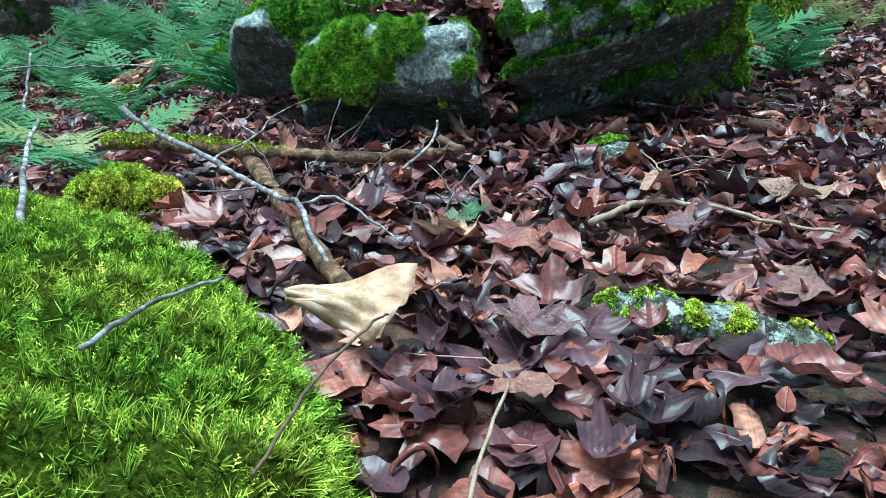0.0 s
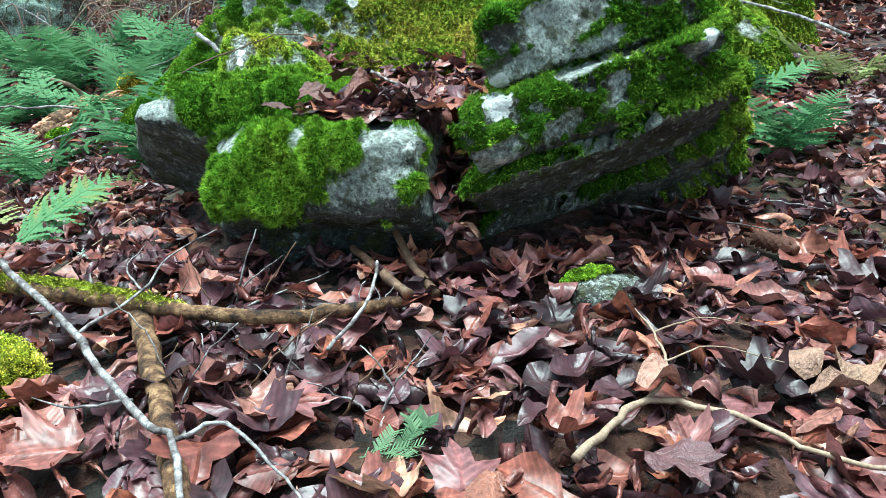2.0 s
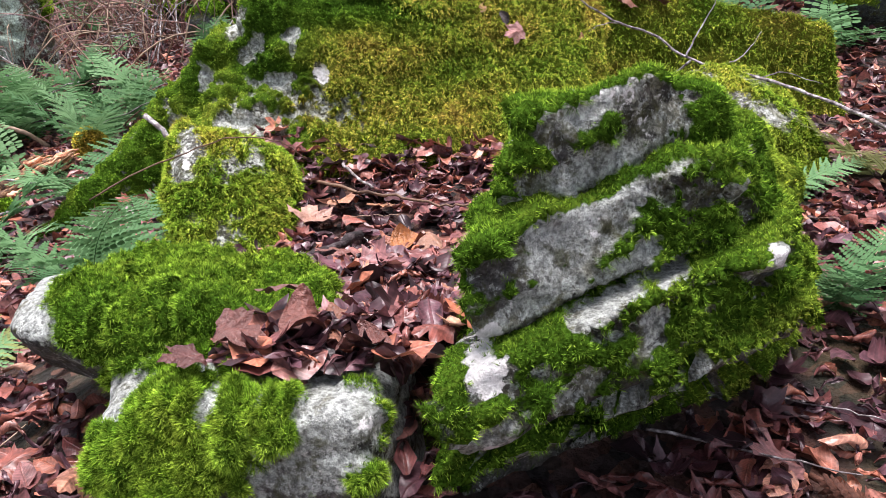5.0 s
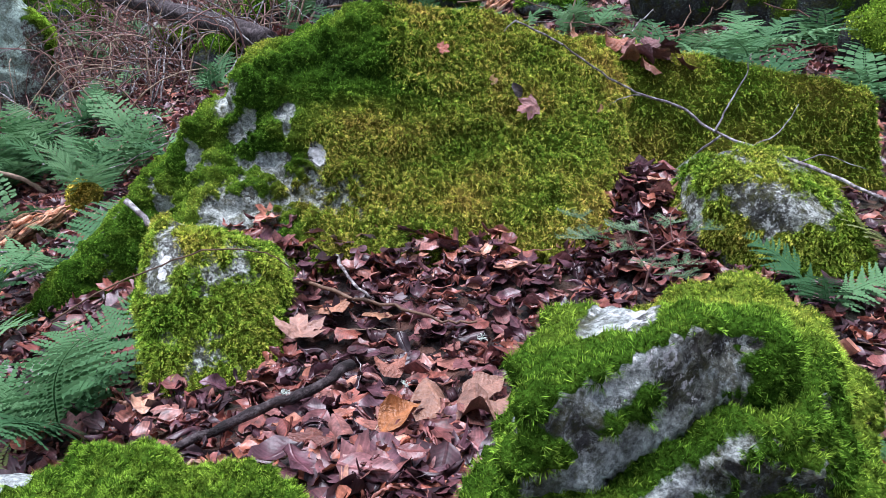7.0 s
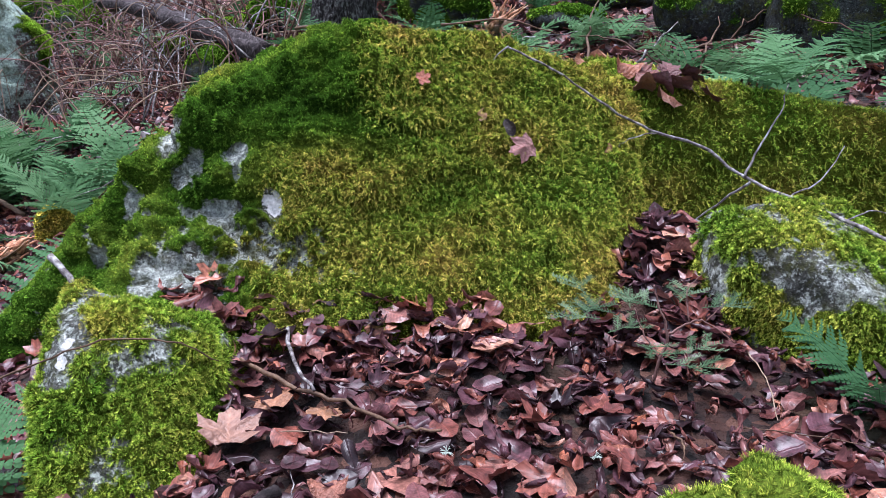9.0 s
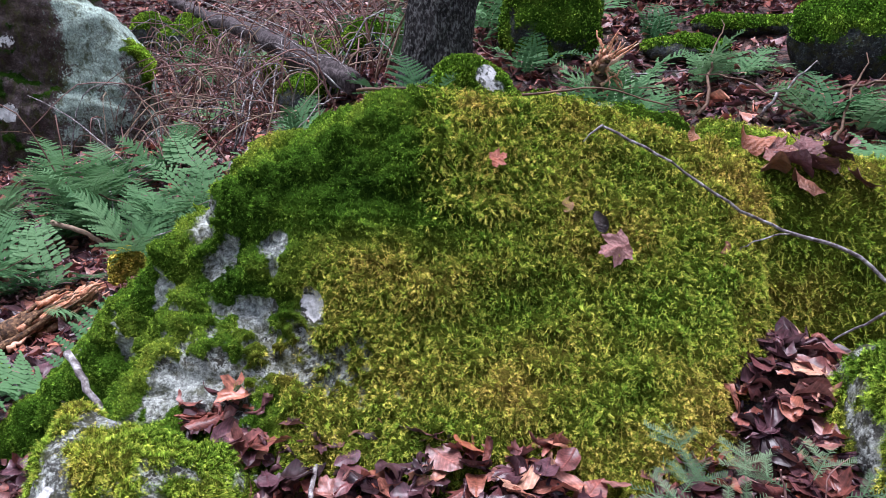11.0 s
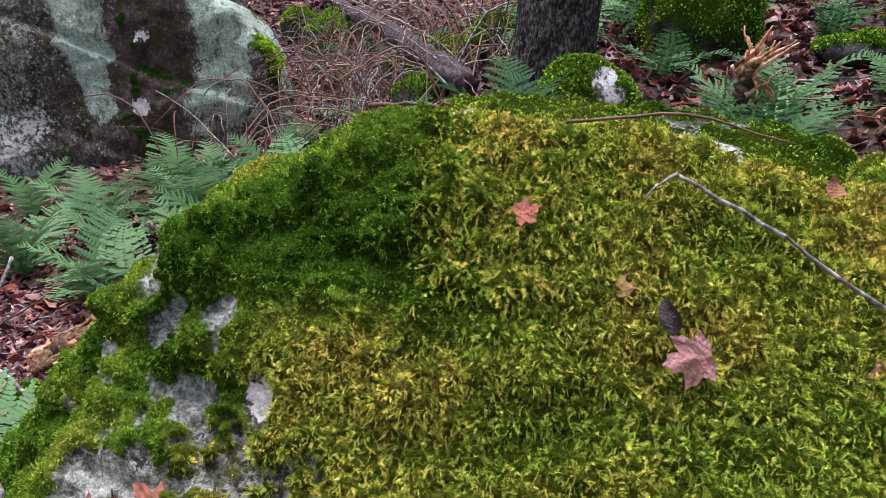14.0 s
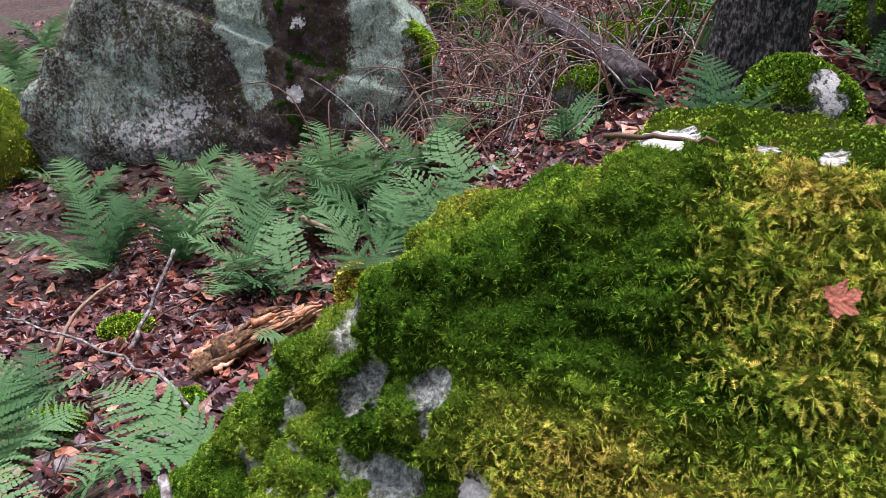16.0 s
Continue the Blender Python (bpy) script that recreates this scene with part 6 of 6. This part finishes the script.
def lone_leaf(p, size, yaw, tilt, bearing, form, tone, label):
    k = Nodes("leaf_tone")
    colour = k.mix(0.75, tone, k.ramp(k.noise(5, 6, 0.7), (0.3, 0.35), (0.7, 1.25)), "MULTIPLY")
    sep = k.t.nodes.new("ShaderNodeSeparateXYZ")
    k.t.links.new(k.add("ShaderNodeTexCoord", "UV"), sep.inputs[0])
    side = k.calc("ABSOLUTE", sep.outputs[1])
    vein = k.calc("SINE", k.calc("MULTIPLY", k.calc("SUBTRACT", sep.outputs[0], k.calc("MULTIPLY", side, 0.75)), 48.0))
    rib = k.ramp(side, (0.0, 1.0), (0.03, 0.0))
    colour = k.mix(0.22, colour, k.ramp(vein, (0.0, 0.7), (0.7, 1.0), (0.97, 1.3)), "MULTIPLY")
    colour = k.mix(k.calc("MULTIPLY", rib, 0.5), colour, k.mix(1.0, colour, (1.6, 1.5, 1.4), "MULTIPLY"))
    k.finish(colour, 0.42, k.bump(k.calc("ADD", k.noise(12, 4), k.calc("MULTIPLY", vein, 0.05)), 0.02, 0.6))
    me = CAST[form].copy()
    ob = mesh_part("fallen_leaf", me, k.m)
    ob.matrix_basis = pose(*p, 0, 0, bearing) @ pose(0, 0, 0, tilt, 0, 0) @ pose(0, 0, 0, 0, 0, yaw) @ Matrix.Diagonal((size, size, size, 1))
    return tagged(ob, label, "leaf")


lone_leaf((0.615, 4.56, 1.0), 0.125, 200, 62, 5, 3, (0.34, 0.16, 0.14), "pinkish brown lobed oak leaf lying on moss")
lone_leaf((0.262, 4.64, 1.225), 0.075, 20, 50, 10, 1, (0.4, 0.12, 0.065), "orange-brown leaf lying on moss")
lone_leaf((0.93, 4.68, 0.96), 0.075, 80, 65, 10, 6, (0.28, 0.11, 0.06), "curled brown leaf on moss")
lone_leaf((0.47, 4.63, 1.1), 0.05, 70, 60, 0, 4, (0.45, 0.25, 0.13), "small tan leaf on moss")
lone_leaf((0.56, 4.6, 1.06), 0.07, 120, 60, 0, 7, (0.03, 0.02, 0.02), "dark wet leaf on moss")
lone_leaf((0.84, 4.85, 1.28), 0.06, 100, 45, 30, 5, (0.36, 0.15, 0.07), "small orange leaf on moss")
for k, (x, y, z, s, f, c) in enumerate(((1.12, 5.0, 1.2, 0.12, 1, (0.22, 0.08, 0.06)), (1.2, 4.98, 1.22, 0.1, 2, (0.16, 0.06, 0.055)), (1.05, 5.03, 1.23, 0.11, 5, (0.34, 0.12, 0.06)), (1.28, 4.97, 1.17, 0.12, 3, (0.2, 0.09, 0.08)), (1.2, 4.9, 1.12, 0.1, 6, (0.24, 0.1, 0.06)), (1.36, 4.93, 1.12, 0.1, 0, (0.14, 0.05, 0.05)), (1.16, 4.94, 1.17, 0.11, 7, (0.13, 0.055, 0.06)), (1.24, 4.93, 1.17, 0.1, 4, (0.2, 0.1, 0.09)), (1.3, 5.03, 1.2, 0.12, 1, (0.11, 0.05, 0.06)), (1.1, 4.93, 1.17, 0.1, 6, (0.3, 0.14, 0.09)))):
    lone_leaf((x, y, z + 0.02), 1.3 * s, k * 70, 35, k * 20, f, c, "wet reddish leaf caught between mossy boulders")
for k, (x, y, z, s, f, c) in enumerate(((-0.16, 2.17, 0.6, 0.11, 2, (0.12, 0.045, 0.035)), (-0.05, 2.2, 0.61, 0.12, 5, (0.16, 0.055, 0.04)), (-0.22, 2.12, 0.58, 0.1, 1, (0.09, 0.03, 0.025)), (0.02, 2.24, 0.6, 0.1, 6, (0.18, 0.075, 0.045)), (-0.1, 2.26, 0.64, 0.1, 3, (0.14, 0.06, 0.045)), (0.04, 2.15, 0.58, 0.1, 7, (0.12, 0.04, 0.03)))):
    lone_leaf((x, y, z), s, k * 55, 18, k * 50, f, c, "wet red-brown leaf lying on the rock slabs")

for k, (x, y, h, s, yaw, f, c) in enumerate(((-0.22, 3.68, 0.06, 0.2, 40, 0, (0.34, 0.19, 0.14)), (0.02, 3.75, 0.06, 0.13, 100, 1, (0.4, 0.2, 0.11)), (-0.12, 3.8, 0.06, 0.14, 170, 2, (0.38, 0.18, 0.1)), (0.2, 3.06, 0.07, 0.17, 40, 6, (0.27, 0.14, 0.09)), (0.29, 3.0, 0.075, 0.16, 100, 5, (0.24, 0.12, 0.08)), (0.33, 3.22, 0.06, 0.13, 10, 4, (0.3, 0.16, 0.11)),
                                             (0.12, 2.85, 0.07, 0.12, 20, 7, (0.34, 0.13, 0.04)), (0.36, 3.1, 0.07, 0.13, 140, 5, (0.3, 0.16, 0.11)), (0.08, 3.45, 0.06, 0.12, 200, 5, (0.36, 0.15, 0.1)), (-0.05, 2.75, 0.07, 0.12, 300, 3, (0.16, 0.06, 0.045)),
                                             (0.1, 0.84, 0.06, 0.14, 80, 1, (0.26, 0.12, 0.09)), (0.12, 0.98, 0.06, 0.15, 40, 0, (0.15, 0.07, 0.07)), (0.4, 1.36, 0.07, 0.15, 110, 2, (0.13, 0.065, 0.07)), (0.7, 1.62, 0.06, 0.1, 10, 6, (0.34, 0.2, 0.14)), (0.78, 1.6, 0.06, 0.1, 60, 5, (0.34, 0.2, 0.13)), (0.72, 1.54, 0.06, 0.09, 130, 7, (0.28, 0.16, 0.11)),
                                             (0.43, 1.52, 0.09, 0.1, 100, 5, (0.45, 0.24, 0.18)), (0.15, 1.3, 0.06, 0.1, 30, 6, (0.3, 0.12, 0.08)), (0.55, 1.1, 0.07, 0.11, 200, 2, (0.2, 0.1, 0.08)))):
    lone_leaf(on_ground(x, y, h), s, yaw, 14, yaw * 1.7, f, c, "wet fallen leaf on top of the litter")

# the leaves close to the path, each one on its own
r = np.random.default_rng(500)
LONE = [mesh_of("leaf", a, b, None, c) for a, b, c in forms(beech_leaf(13, 9), 16, 21, (0.5, 1.3, 2.4, 3.4)) + forms(maple_leaf((0.25, 0.5, 0.75, 1.0)), 12, 22, (0.12, 0.25, 0.45, 0.8))]
for me in LONE:
    me.materials.append(LEAF_SINGLE)
made = 0
while made < 290:
    x, y = r.uniform(-0.55, 1.25), r.uniform(0.7, 2.1)
    p = on_ground(x, y, 0.03 + 0.02 * r.random())
    if not clear_of_rocks(np.array([p]), 0.005)[0]:
        continue
    k = int(r.integers(16)) if r.random() < 0.75 else int(r.integers(16, len(LONE)))
    s = (0.095 if k < 16 else 0.12) * min(1.25, math.exp(0.22 * r.normal()))
    ob = new("leaf", LONE[k])
    ob.parent = GROUND
    ob.matrix_basis = pose(*p, 0, 0, r.uniform(0, 360)) @ pose(0, 0, 0, abs(r.normal()) * 12, 0, 0) @ pose(0, 0, 0, 0, 0, r.uniform(0, 360)) @ Matrix.Diagonal((s, s, s, 1))
    made += 1
